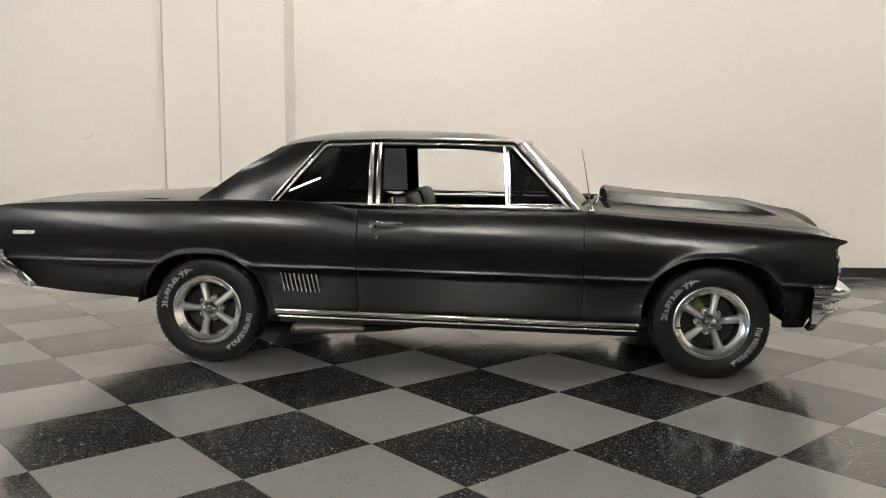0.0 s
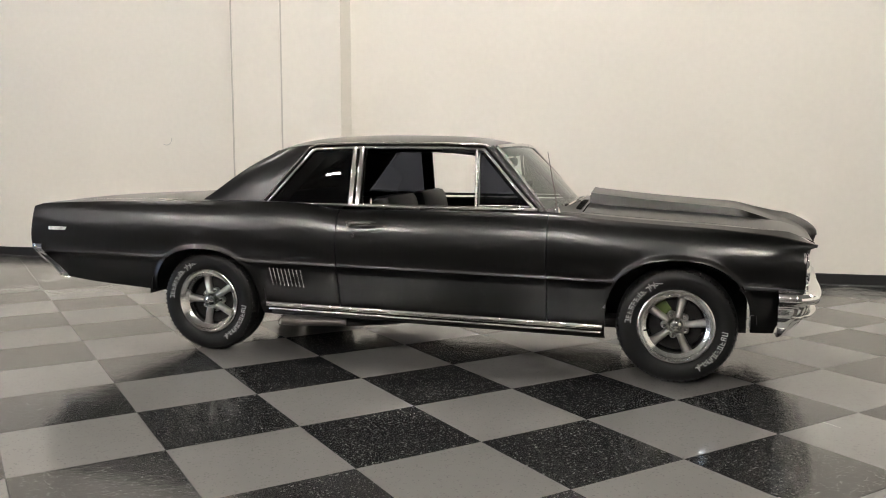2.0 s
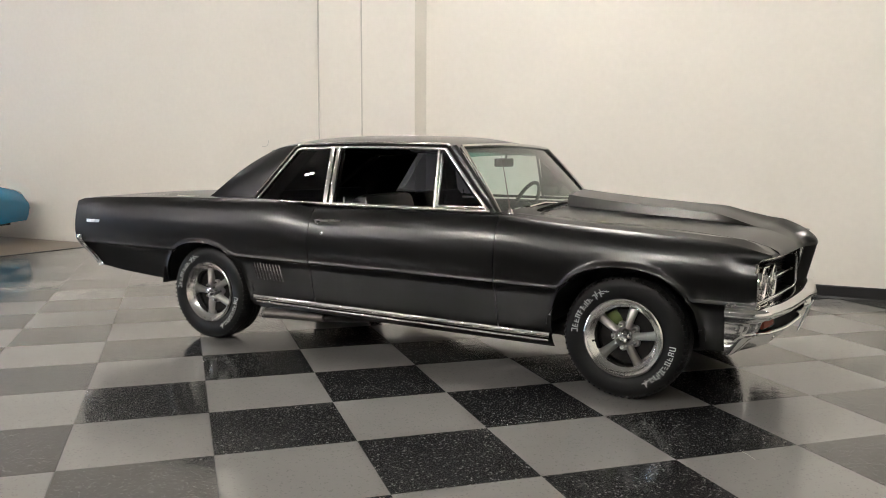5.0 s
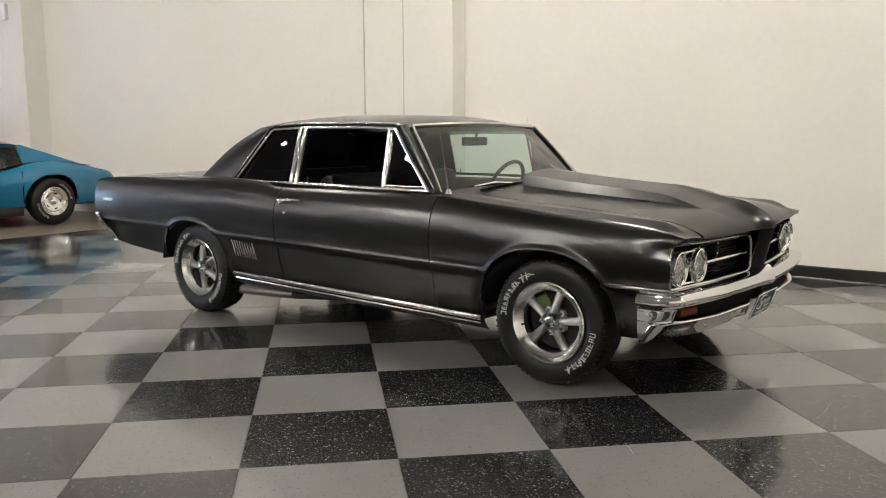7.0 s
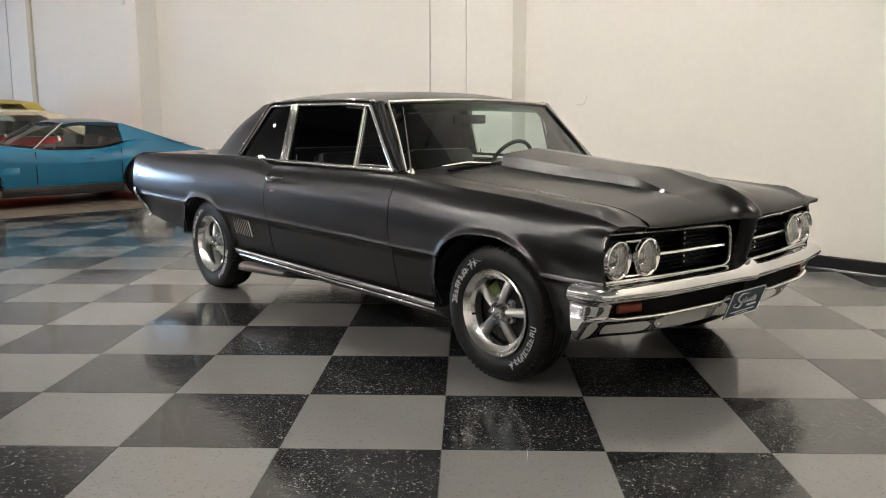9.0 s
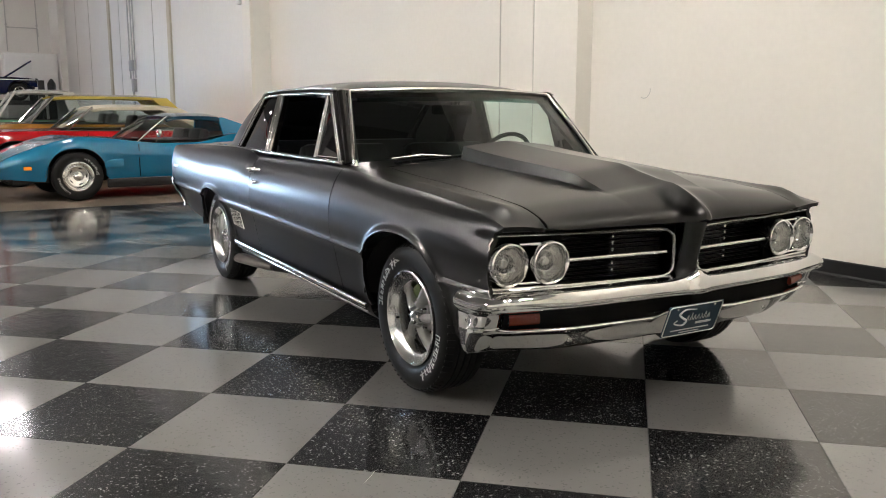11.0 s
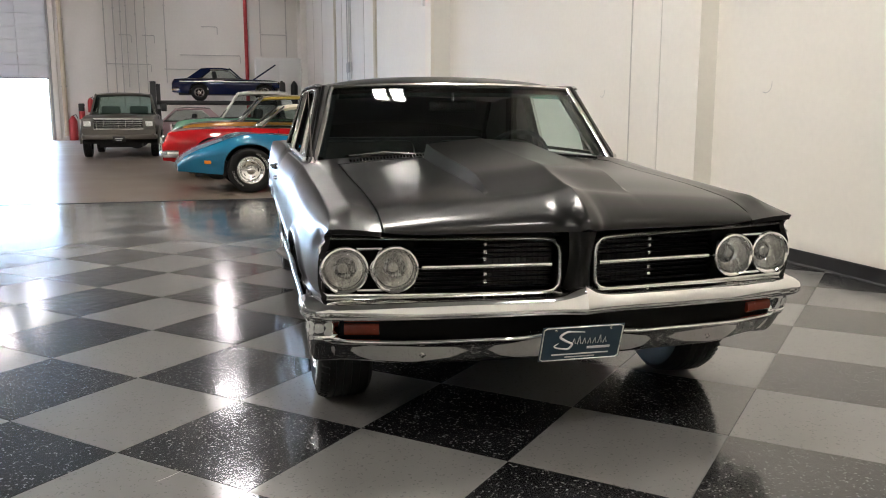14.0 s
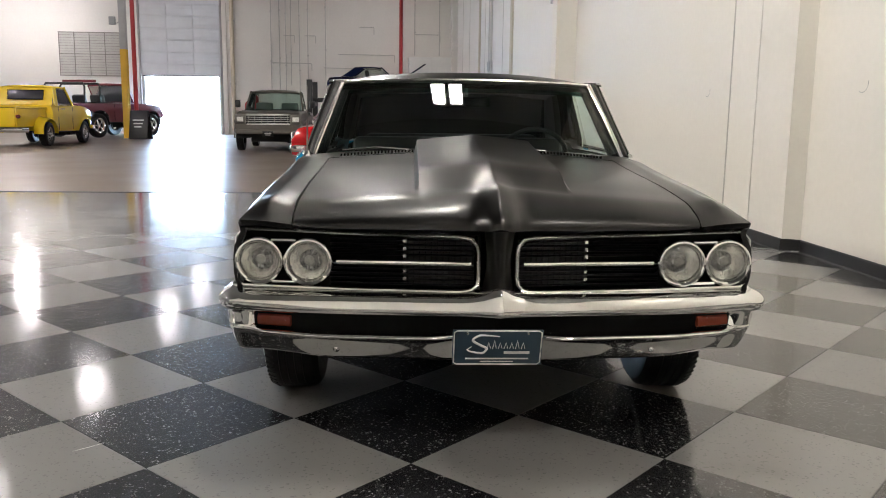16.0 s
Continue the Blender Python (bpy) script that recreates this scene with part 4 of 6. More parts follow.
for s in (-1, 1):
    # chrome outline, rounded at the centre
    pts = []
    for y, z in ((.848, .766), (.5, .758), (.13, .748), (.090, .742), (.070, .722), (.064, .69), (.064, .615), (.070, .582), (.090, .566), (.13, .559), (.5, .561), (.855, .566)):
        pts.append((gx(y), s * y, z))
    g = part("grille", tube([pts[0]] + smooth_path(pts[1:-1], 44) + [pts[-1]] + [(gx(.872, .004), s * .874, z) for z in (.590, .655, .735)], .0075, 8, closed=True, up=(1, 0, 0)), M["trim"], coupe, "split grille half with chrome outline")
    part("grille_surround", sheet(lambda u, v: (gx(.06 + .795 * u, -.002 - .095 * v), s * (.06 + .795 * u), .757 + .018 * u), 10, 2), M["black"], g)
    part("grille_surround", sheet(lambda u, v: (gx(.06 + .795 * u, -.002 - .095 * v), s * (.06 + .795 * u), .553), 10, 2), M["black"], g)
    part("grille_surround", sheet(lambda u, v: (gx(.06, -.002 - .095 * v), s * .060, .553 + .204 * u), 3, 2), M["black"], g)
    for k in range(11):
        z = .572 + .0172 * k
        if abs(z - .655) > .008:
            part("grille_bar", tube([(gx(.075 + .5 * q / 6, -.062), s * (.075 + .5 * q / 6), z) for q in range(7)], .0035, 6, flat=2.2), M["grille"], g)
    part("grille_mesh", sheet(lambda u, v: (gx(.075 + .24 * v, -.068), s * (.075 + .24 * v), .565 + .17 * u), 1, 6), M["grille"], g)
    for k in range(12):
        part("mesh_wire", tube([(gx(.08 + .02 * k, -.064), s * (.08 + .02 * k), .566), (gx(.08 + .02 * k, -.064), s * (.08 + .02 * k), .736)], .0016, 4), M["gap"], g)
    part("centre_bar", tube([(gx(.088 + .45 * q / 8, -.014), s * (.088 + .45 * q / 8), .655) for q in range(9)], .0075, 8, flat=.8), M["alloy"], g, "bright horizontal grille bar")
    for k in range(6):
        if k not in (2,):
            part("divider_tick", box((.006, .012, .012), (gx(.310, -.056), s * .310, .592 + .0265 * k), bevel=.002), M["alloy"], g, smooth=False)
    for y in (.798, .632):
        L = part("headlight", turned([(.0615, -.03), (.062, .000), (.064, .008), (.069, .015), (.074, .019), (.0795, .017), (.083, .009), (.0838, -.004), (.082, -.06)], 56, 'x'), M["chrome"], coupe, "round sealed-beam headlight with chrome bezel")
        L.location = (gx(y, .002), s * y, .655)
        part("reflector", turned([(.001, -.046), (.014, -.045), (.03, -.038), (.046, -.024), (.058, -.008), (.0645, .001)], 40, 'x'), M["lamp"], L)
        part("lens", turned([(.0645, .002), (.055, .010), (.040, .017), (.020, .022), (.0005, .0235)], 40, 'x'), M["lens"], L)
        part("bulb_shield", turned([(.0005, -.020), (.015, -.022), (.017, -.034), (.012, -.046)], 18, 'x'), M["disc"], L)
    for z in (.727, .583):
        part("lamp_trim", tube([(gx(.67, .004), s * .672, z), (gx(.75, .004), s * .756, z)], .006, 8), M["chrome"], coupe)
    # black sheet behind the headlights; its colour stands for the recess's shade
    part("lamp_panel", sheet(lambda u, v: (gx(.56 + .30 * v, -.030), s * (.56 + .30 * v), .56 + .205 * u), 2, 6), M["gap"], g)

# front bumper: an upper bar, a slot and a lower bar that wraps round to the wheel openings
FRONT = pchip((0, 2.272), (.03, 2.266), (.07, 2.256), (.3, 2.237), (.62, 2.207), (.80, 2.178), (.845, 2.166))
PLAN = [(1.965 + .075 * i / 8, -.934) for i in range(8)]
for i in range(25):
    q = math.pi / 2 * i / 24
    PLAN.append((2.04 + .126 * math.sin(q) ** .9, -.845 - .089 * math.cos(q) ** .9))
PLAN += [(FRONT(.845 * (1 - i / 60)), -.845 * (1 - i / 60)) for i in range(1, 61)]
PLAN = PLAN + [(x, -y) for x, y in PLAN[-2::-1]]


END = pchip((.300, -.052), (.318, -.036), (.35, -.024), (.42, -.014), (.478, -.012), (.492, .000), (.510, .010), (.530, .008), (.545, -.006), (.558, -.030), (.60, -.034))


def bumper_ring(i):
    """One section of the bar: its front profile, drawn in towards the wheel opening round the corner."""
    px, py = PLAN[i]
    y = abs(py)
    slot = 1 - step(.80, .87, y)
    peak = 2.4 * math.exp(-(y / .055) ** 1.5)
    mid = math.exp(-(y / .17) ** 4)
    prof = [(-.095, .558 + .012 * peak), (-.055, .559 + .014 * peak), (-.026, .558 + .014 * peak), (-.010, .555 + .010 * peak), (.000, .548 + .006 * peak), (.007, .536), (.011, .522), (.012, .509), (.008, .499), (-.004, .491), (-.018, .487), (-.026 - .035 * slot, .481), (-.030 - .040 * slot, .450), (-.034 - .036 * slot, .428),
            (-.040 - .002 * slot - .03 * mid, .423), (-.036 + .020 * slot - .045 * mid, .419), (-.036 + .027 * slot - .05 * mid, .412), (-.038 + .024 * slot - .05 * mid, .405), (-.046 + .010 * slot - .05 * mid, .398), (-.056 - .04 * mid, .388), (-.082 - .03 * mid, .345), (-.106 - .02 * mid, .312), (-.14, .302)]
    over = pchip(*[(k, o) for k, (o, z) in enumerate(prof)]), pchip(*[(k, z) for k, (o, z) in enumerate(prof)])
    ring = []
    for k in range(3 * len(prof) - 2):
        o, z = over[0](k / 3), over[1](k / 3)
        o -= .26 * step(.55, .86, y) * max(.53 - z, 0)
        x = px + o if y <= .845 else 1.965 + (px - 1.965) * (1 + o / .201)
        ring.append((x, py * (1 + END(z) * step(.3, .845, y) / .934), z))
    return ring


bm = bmesh.new()
rings = [[bm.verts.new(q) for q in bumper_ring(i)] for i in range(len(PLAN))]
for a, b in zip(rings, rings[1:]):
    for j in range(len(a) - 1):
        bm.faces.new((a[j], b[j], b[j + 1], a[j + 1]))
bumper = part("front_bumper", bm, M["chrome"], coupe, "chrome front bumper with a pointed centre and slots")
thicken(bumper, .006)
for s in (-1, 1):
    # black sheet set in the bumper's slot as its shade
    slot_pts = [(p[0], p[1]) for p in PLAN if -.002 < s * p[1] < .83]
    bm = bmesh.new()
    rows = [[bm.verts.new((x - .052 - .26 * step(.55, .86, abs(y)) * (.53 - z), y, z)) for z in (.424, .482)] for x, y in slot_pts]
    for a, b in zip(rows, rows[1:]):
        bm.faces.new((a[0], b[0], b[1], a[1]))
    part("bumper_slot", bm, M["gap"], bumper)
    rows_x = [(x, y) for x, y in slot_pts if .69 < s * y < .81]
    bm = tube([(x - .046 - .023 * step(.55, .93, abs(y)), y, .452) for x, y in rows_x], .020, 8, flat=.5)
    part("turn_signal", bm, M["amber"], bumper, "dull red-amber turn signal lens")
    part("bumper_bolt", turned([(0, .008), (.010, .006), (.013, 0)], 14, 'y'), M["chrome"], bumper).matrix_local = pose(2.02, s * .915, .452, 0, 0, 180 if s < 0 else 0)
    part("bumper_bolt", turned([(0, .006), (.009, .005), (.012, 0)], 14, 'x'), M["chrome"], bumper).location = (2.135, s * .54, .350)

plate = thing("licence_plate", COUPE @ pose(2.208, -.002, .374, 0, 20, 0), "navy dealer plate with white lettering shapes on the bumper", "licence plate")
rounded(part("plate_body", box((.004, .298, .140)), M["plate"], plate, smooth=False), .006)
part("plate_rim", tube([(.003, y, z) for y, z in ((-.144, -.060), (-.134, -.067), (.134, -.067), (.144, -.060), (.144, .060), (.134, .067), (-.134, .067), (-.144, .060))], .0022, 6, closed=True, up=(1, 0, 0)), M["silver"], plate)
sw = smooth_path([(.003, .005, .045), (.003, -.055, .050), (.003, -.082, .030), (.003, -.06, .012), (.003, -.035, -.004), (.003, -.05, -.022), (.003, -.10, -.008), (.003, -.085, .004)], 40)
part("plate_swash", tube(sw, [.0015 + .003 * math.sin(math.pi * i / 40) for i in range(41)], 6, up=(1, 0, 0)), M["white"], plate)
for k in range(7):
    y0 = -.035 + .019 * k
    part("plate_stroke", tube([(.003, y0, -.004), (.003, y0 + .006, .020 + .010 * (k in (1, 5))), (.003, y0 + .012, -.002)], .0016, 5, up=(1, 0, 0)), M["white"], plate)
part("plate_line", box((.002, .085, .009), (.003, .065, -.020)), M["white"], plate, smooth=False)
part("plate_line", box((.002, .21, .0045), (.003, .0, -.044)), M["white"], plate, smooth=False)
part("plate_line", box((.002, .11, .003), (.003, .0, -.056)), M["white"], plate, smooth=False)
for y in (-.10, .10):
    part("plate_screw", turned([(0, .003), (.004, .002), (.005, 0)], 10, 'x'), M["chrome"], plate).location = (.002, y, .056)

# rear bumper: one bar that hugs the tail and slants forward below
REAR = [(-2.655, -.897), (-2.675, -.899), (-2.70, -.898), (-2.725, -.892), (-2.745, -.878), (-2.758, -.855), (-2.765, -.82)]
REAR += [(-2.765 - .008 * (1 - (y / .82) ** 2), y) for y in [-.82 + .082 * k for k in range(1, 20)]] + [(x, -y) for x, y in reversed(REAR)]


def rear_bumper(u, v):
    x, y = REAR[round(v * (len(REAR) - 1))]
    z = .668 - .225 * u
    bow = .012 * math.sin(math.pi * min(u * 1.6, 1)) - .012 * step(.9, 1, u)
    lower = max(.645 - z, 0)
    return (x + .84 * lower - (bow if abs(y) < .85 else bow * .3), y * (1 - .32 * lower) + math.copysign(bow, y) * step(.75, .89, abs(y)), z)


rb = part("rear_bumper", sheet(rear_bumper, 14, len(REAR) - 1), M["chrome"], coupe, "chrome rear bumper", angle=60)
thicken(rb, .008)


# inside
def seat(y, w, x, name):
    st = part(name, box((.52, w, .16), (x + .12, y, .50), bevel=.05), M["interior"], coupe, "black vinyl seat")
    part("seat_back", box((.14, w, .52), (x - .16, y, .76), turn=Matrix.Rotation(radians(-14), 4, 'Y'), bevel=.05), M["interior"], st)
    return st
seat(-.36, .58, -.12, "front_seat")
seat(.36, .58, -.12, "front_seat")
seat(0, 1.25, -.98, "rear_seat")
part("dashboard", sheet(lambda u, v: (.86 - .30 * u, (v - .5) * 1.5, .935 - .03 * u - .25 * max(u - .6, 0) ** 1.0), 8, 10), M["interior"], coupe)
part("cabin_floor", box((2.2, 1.5, .02), (-.2, 0, .33)), M["interior"], coupe, smooth=False)
part("parcel_shelf", box((.5, 1.4, .02), (-1.5, 0, .96)), M["interior"], coupe, smooth=False)
part("headliner", sheet(lambda u, v: (-.96 + 1.26 * u, (v - .5) * 1.30, 1.335 - .04 * abs(2 * v - 1) ** 2 - .03 * abs(2 * u - 1) ** 3), 8, 8), M["interior"], coupe)
for s in (-1, 1):
    part("door_card", box((1.9, .03, .55), (-.2, s * .775, .66), bevel=.01), M["interior"], coupe)
    part("cabin_trim", sheet(lambda u, v: (-1.50 + .52 * v + u * (.56 - .24 * v), s * (.725 - .09 * v), .965 + .33 * v), 2, 2), M["interior"], coupe)
steer = part("steering_wheel", turned([(.185 + .013 * math.cos(a), .013 * math.sin(a)) for a in [2 * math.pi * i / 10 for i in range(11)]], 40, 'x'), M["interior"], coupe, "thin black steering wheel")
steer.matrix_local = pose(.36, .37, .915, 0, 24, 0)
part("steering_hub", turned([(0, -.03), (.03, -.02), (.04, .03), (.02, .25)], 16, 'x'), M["interior"], steer)
for a in (20, 160):
    part("steering_spoke", tube([(0, 0, 0), (0, .185 * math.cos(radians(a)), -.185 * math.sin(radians(a)) * .4)], .009, 6), M["alloy"], steer)


# ---- fittings of the hall ----
yellow_paint = surface("safety_yellow_paint", (0.62, 0.36, 0.02), 0.45, vary=0.12, scale=3)
red_paint = surface("red_pipe_paint", (0.42, 0.03, 0.035), 0.4, vary=0.1)
grey_steel = surface("grey_painted_steel", (0.33, 0.33, 0.33), 0.5, vary=0.12, scale=4)
door_white = surface("white_sectional_door", (0.62, 0.65, 0.69), 0.45, vary=0.08, scale=2)
conduit_mat = surface("galvanised_conduit", (0.48, 0.47, 0.45), 0.45, metal=0.3, vary=0.1)
beige_pipe = surface("beige_painted_pipe", (0.60, 0.54, 0.42), 0.5, vary=0.1, scale=3)
cabinet_white = surface("white_cabinet_paint", (0.72, 0.72, 0.70), 0.4, vary=0.04)
brown_stain = surface("tan_painted_strip", (0.52, 0.47, 0.36), 0.6, vary=0.15, scale=2)

# sectional door, raised above the opening
sd = tagged(thing("door_1", pose(WEST + .06, 0, 0), "white sectional garage door raised halfway, daylight below", "garage door"), kind="structure")
for k in range(6):
    z = DOOR[2] + .02 + k * .56
    for c in range(3):
        w = (DOOR[1] - DOOR[0] + .2) / 3
        y = DOOR[0] - .1 + w * (c + .5)
        pn = part("door_panel", box((.05, w - .012, .53), (0, y, z + .27), bevel=.012), door_white, sd)
        for q in (.14, .30, .43):
            part("panel_rib", box((.02, w - .05, .035), (.03, y, z + q), bevel=.004), door_white, pn)
for y in (DOOR[0] - .16, DOOR[1] + .16):
    part("door_track", box((.10, .08, 6.4), (.03, y, 3.2), bevel=.01), grey_steel, sd)
part("door_backing", box((.02, DOOR[1] - DOOR[0] + .25, 3.5), (-.035, (DOOR[0] + DOOR[1]) / 2, DOOR[2] + 1.77)), door_white, sd, smooth=False)
part("door_seal", box((.05, DOOR[1] - DOOR[0] + .1, .05), (0, (DOOR[0] + DOOR[1]) / 2, DOOR[2])), M["base"], sd, smooth=False)
part("door_jamb", box((.12, .22, 6.2), (0, DOOR[1] + .32, 3.1), bevel=.01), M["wall_far"], sd)
part("door_jamb", box((.12, .22, 6.2), (0, DOOR[0] - .32, 3.1), bevel=.01), M["wall_far"], sd)

# steel column with its yellow foot, and the red pipe beside it
col = thing("steel_column", pose(-29.4, -5.27, 0), "steel roof column with a yellow painted foot", "column", kind="structure")
for dx, dy, sx, sy in ((-.11, 0, .02, .24), (.11, 0, .02, .24), (0, 0, .22, .02)):
    part("column_foot", box((sx, sy, 3.45), (dx, dy, 1.725)), yellow_paint, col, smooth=False)
    part("column_shaft", box((sx, sy, ROOF - 3.45), (dx, dy, (ROOF + 3.45) / 2)), grey_steel, col, smooth=False)
part("base_plate", box((.4, .4, .02), (0, 0, .012)), grey_steel, col, smooth=False)
part("junction_box", box((.16, .22, .3), (.22, -.32, 4.5), bevel=.01), grey_steel, col)
part("lamp_arm", tube([(.12, -.1, 4.45), (.2, -.35, 4.35)], .02, 6), grey_steel, col)
pipe = tagged(part("red_pipe", tube([(-29.7, -4.98, .9), (-29.7, -4.98, ROOF)], .085, 12), red_paint), "red painted fire sprinkler pipe beside the column", "pipe")
part("pipe_foot", box((.3, .3, .9), (-29.7, -4.98, .45), bevel=.02), red_paint, pipe)

board = thing("a_frame_sign", pose(-29.2, -4.72, 0, 0, 0, -8), "black floor sign with unreadable white lines", "sign")
for q in (-1, 1):
    part("sign_panel", box((.03, .74, 1.14), (q * .15, 0, .56), turn=Matrix.Rotation(radians(-q * 14), 4, 'Y'), bevel=.01), M["base"], board)
for k in range(3):
    part("sign_line", box((.006, .44 - .08 * k, .04), (.172 + .032 * k, 0, .74 - .13 * k), turn=Matrix.Rotation(radians(-14), 4, 'Y')), M["letter"], board, smooth=False)

# wall mesh panel
rack = thing("wire_grid_panel", pose(WEST + .04, -9.1, 3.72), "large grey wire grid panel hung on the wall", "grid panel")
grid_back = surface("pale_grey_pegboard", (0.46, 0.45, 0.425), 0.7, vary=0.14, scale=2.5)
grid_line = surface("brown_grey_wire", (0.20, 0.19, 0.175), 0.6, vary=0.2, scale=5)
part("grid_back", box((.02, 2.86, 2.05)), grid_back, rack, smooth=False)
for k in range(5):
    part("grid_bar", box((.03, .030, 2.05), (.02, -1.41 + .705 * k, 0)), grid_line, rack, smooth=False)
for k in range(17):
    part("grid_bar", box((.03, 2.86, .034 if k % 8 == 0 else .012), (.018, 0, -1.0 + .125 * k)), grid_line, rack, smooth=False)

# pipes and conduits on the end wall
def riser(y, r, z0, z1, mat, label, name="wall_pipe", x=WEST + .1):
    p = thing(name, pose(x, y, 0), label, "pipe")
    part("pipe", tube([(0, 0, z0), (0, 0, z1)], r, 8), mat, p)
    for z in (z0 + (z1 - z0) * .3, z0 + (z1 - z0) * .7):
        part("pipe_clamp", box((.06 + r, .05 + 2 * r, .05), (-.03, 0, z)), conduit_mat, p, smooth=False)
    return p
riser(-2.45, .10, .2, ROOF, beige_pipe, "thick beige pipe up the end wall")
riser(5.63, .085, .3, ROOF, red_paint, "red fire pipe up the end wall", "red_pipe")
for y, z0 in ((-.6, 1.8), (-.2, 2.0), (.1, 1.5), (.35, 2.4), (.75, 1.2), (1.15, 2.2), (2.0, 2.6), (6.3, 3.9), (7.5, 3.9)):
    riser(y, .022, z0, ROOF, conduit_mat, "thin grey conduit up the end wall", "conduit")
for y0, y1, z in ((-.6, 1.3, 3.45), (1.9, 4.8, 3.25), (2.6, 5.3, 3.9), (6.3, 7.5, 4.9), (.0, .5, 4.75), (1.0, 1.5, 4.75), (3.6, 4.3, 5.2)):
    c = thing("conduit", pose(WEST + .1, 0, z), "thin grey conduit across the end wall", "pipe")
    part("pipe", tube([(0, y0, 0), (0, y1, 0)], .022, 6), conduit_mat, c)
    part("elbow", tube([(0, y1, 0), (0, y1 + .03, -.05), (0, y1 + .03, -.35)], .022, 6), conduit_mat, c)
    part("wall_clip", box((.11, .05, .05), (-.05, y0 + .1, 0)), conduit_mat, c, smooth=False)
    part("wall_clip", box((.11, .05, .05), (-.05, y1 - .1, 0)), conduit_mat, c, smooth=False)

cab = thing("white_cabinet", pose(-35.6, 6.95, 0), "tall white utility cabinet by the end wall", "cabinet")
part("cabinet_body", box((1.6, 2.0, 3.7), (0, 0, 1.85), bevel=.02), cabinet_white, cab)
for q in (-.5, .5):
    d = part("cabinet_door", box((.03, .96, 3.5), (.81, q, 1.85), bevel=.01), cabinet_white, cab)
    part("cabinet_handle", box((.03, .03, .3), (.84, q * .2, 1.9), bevel=.005), M["chrome"], d)
for y in (7.0, 7.55):
    v = thing("black_tank", pose(-34.0, y, 0), "slim black upright tank", "tank")
    part("tank_body", turned([(0, 0), (.16, .02), (.16, 2.45), (.08, 2.6), (.03, 2.65)], 14), M["base"], v).matrix_local = pose(0, 0, 0, 90)
def extinguisher(y, z, r, h, label):
    fx = thing("fire_extinguisher", pose(WEST + .3, y, z), label, "fire extinguisher", "fire extinguishers")
    part("extinguisher_body", turned([(0, 0), (r, .01), (r, h * .8), (r * .6, h * .92), (r * .2, h), (0, h * 1.01)], 18), red_paint, fx).matrix_local = pose(0, 0, 0, 90)
    part("extinguisher_handle", tube([(0, 0, h), (0, r * .8, h * 1.06), (0, r * 1.1, h * .9)], .02, 6), M["base"], fx)
    if z > .1:
        part("wall_bracket", box((.3, .2, .04), (-.14, 0, -.02)), grey_steel, fx, smooth=False)
extinguisher(-2.15, 0, .19, 1.1, "large red fire extinguisher standing by the wall")
extinguisher(-1.75, .95, .13, .66, "red fire extinguisher on a wall bracket")
extinguisher(-1.35, 1.25, .13, .66, "red fire extinguisher on a wall bracket")
for x0, y0, x1, y1 in ((1.49, 3.85, 1.56, 3.77), (2.1, 2.2, 2.16, 2.24)):
    sc = thing("floor_scratch", pose((x0 + x1) / 2, (y0 + y1) / 2, .0035), "thin pale scuff in the floor wax", "scratch")
    part("scratch_line", tube([(-(x1 - x0) / 2, -(y1 - y0) / 2, 0), (0, .004, 0), ((x1 - x0) / 2, (y1 - y0) / 2, 0)], [.0004, .0009, .0004], 4), conduit_mat, sc)

# side wall of the hall: pilasters, joints, conduits
def wall_strip(x, w, d, mat, label, z1=None):
    structure("pilaster", box((w, d, (z1 or wall_h)), (x, STEP_Y - d / 2 + .001, (z1 or wall_h) / 2), bevel=.004), mat, label, "pilaster")
wall_strip(-11.38, .42, .06, M["wall"], "cream painted corner pilaster")
wall_strip(-16.9, .26, .05, brown_stain, "tan painted strip on the side wall")
wall_strip(-24.0, .26, .05, brown_stain, "tan painted strip on the side wall")
wall_strip(-33.0, .5, .25, M["wall_far"], "white painted pilaster on the side wall")
for x in (-18.6, -22.6, -27.5, -30.2):
    structure("trim", box((.03, .012, wall_h), (x, STEP_Y - .004, wall_h / 2)), M["joint"], "thin vertical panel joint on the wall", "wall joint")
for dx in (-.35, 0, .28):
    p = thing("conduit", pose(-20.9 + dx, STEP_Y - .05, 0), "thin conduit up the side wall", "pipe")
    part("pipe", tube([(0, 0, 2.2 if dx else 1.0), (0, 0, ROOF)], .022, 6), conduit_mat, p)
jb = thing("electrical_box", pose(-20.9, STEP_Y - .06, 0), "grey electrical boxes on the side wall", "electrical box")
part("box_body", box((.5, .1, .28), (0, 0, 2.55), bevel=.01), grey_steel, jb)
part("box_body", box((.25, .1, .35), (.1, 0, 2.0), bevel=.01), grey_steel, jb)
part("box_cable", tube([(.0, 0, 2.0), (0, 0, 1.2)], .03, 6), grey_steel, jb)
sw = thing("wall_sensor", pose(-11.75, STEP_Y - .04, 0), "small white box high on the wall", "sensor")
part("sensor_body", box((.14, .08, .26), (0, 0, 3.35), bevel=.01), cabinet_white, sw)

# hairline scratches on the cream wall
for x, z, r in ((-4.725, 1.42, .07), (-1.741, 1.40, .075)):
    sc = thing("wall_scratch", pose(x, WALL_Y - .003, z), "thin curved scratch in the wall paint", "scratch")
    part("scratch_line", tube([(r * math.cos(radians(a)), 0, r * math.sin(radians(a))) for a in range(-120, 20, 10)], .0035, 4, flat=.4), conduit_mat, sc)


# ---- other cars ----
def car_paint(name, c, rough=0.18):
    return surface(name, c, rough, vary=0.05, scale=2, coat=0.6, rough_vary=0.03)


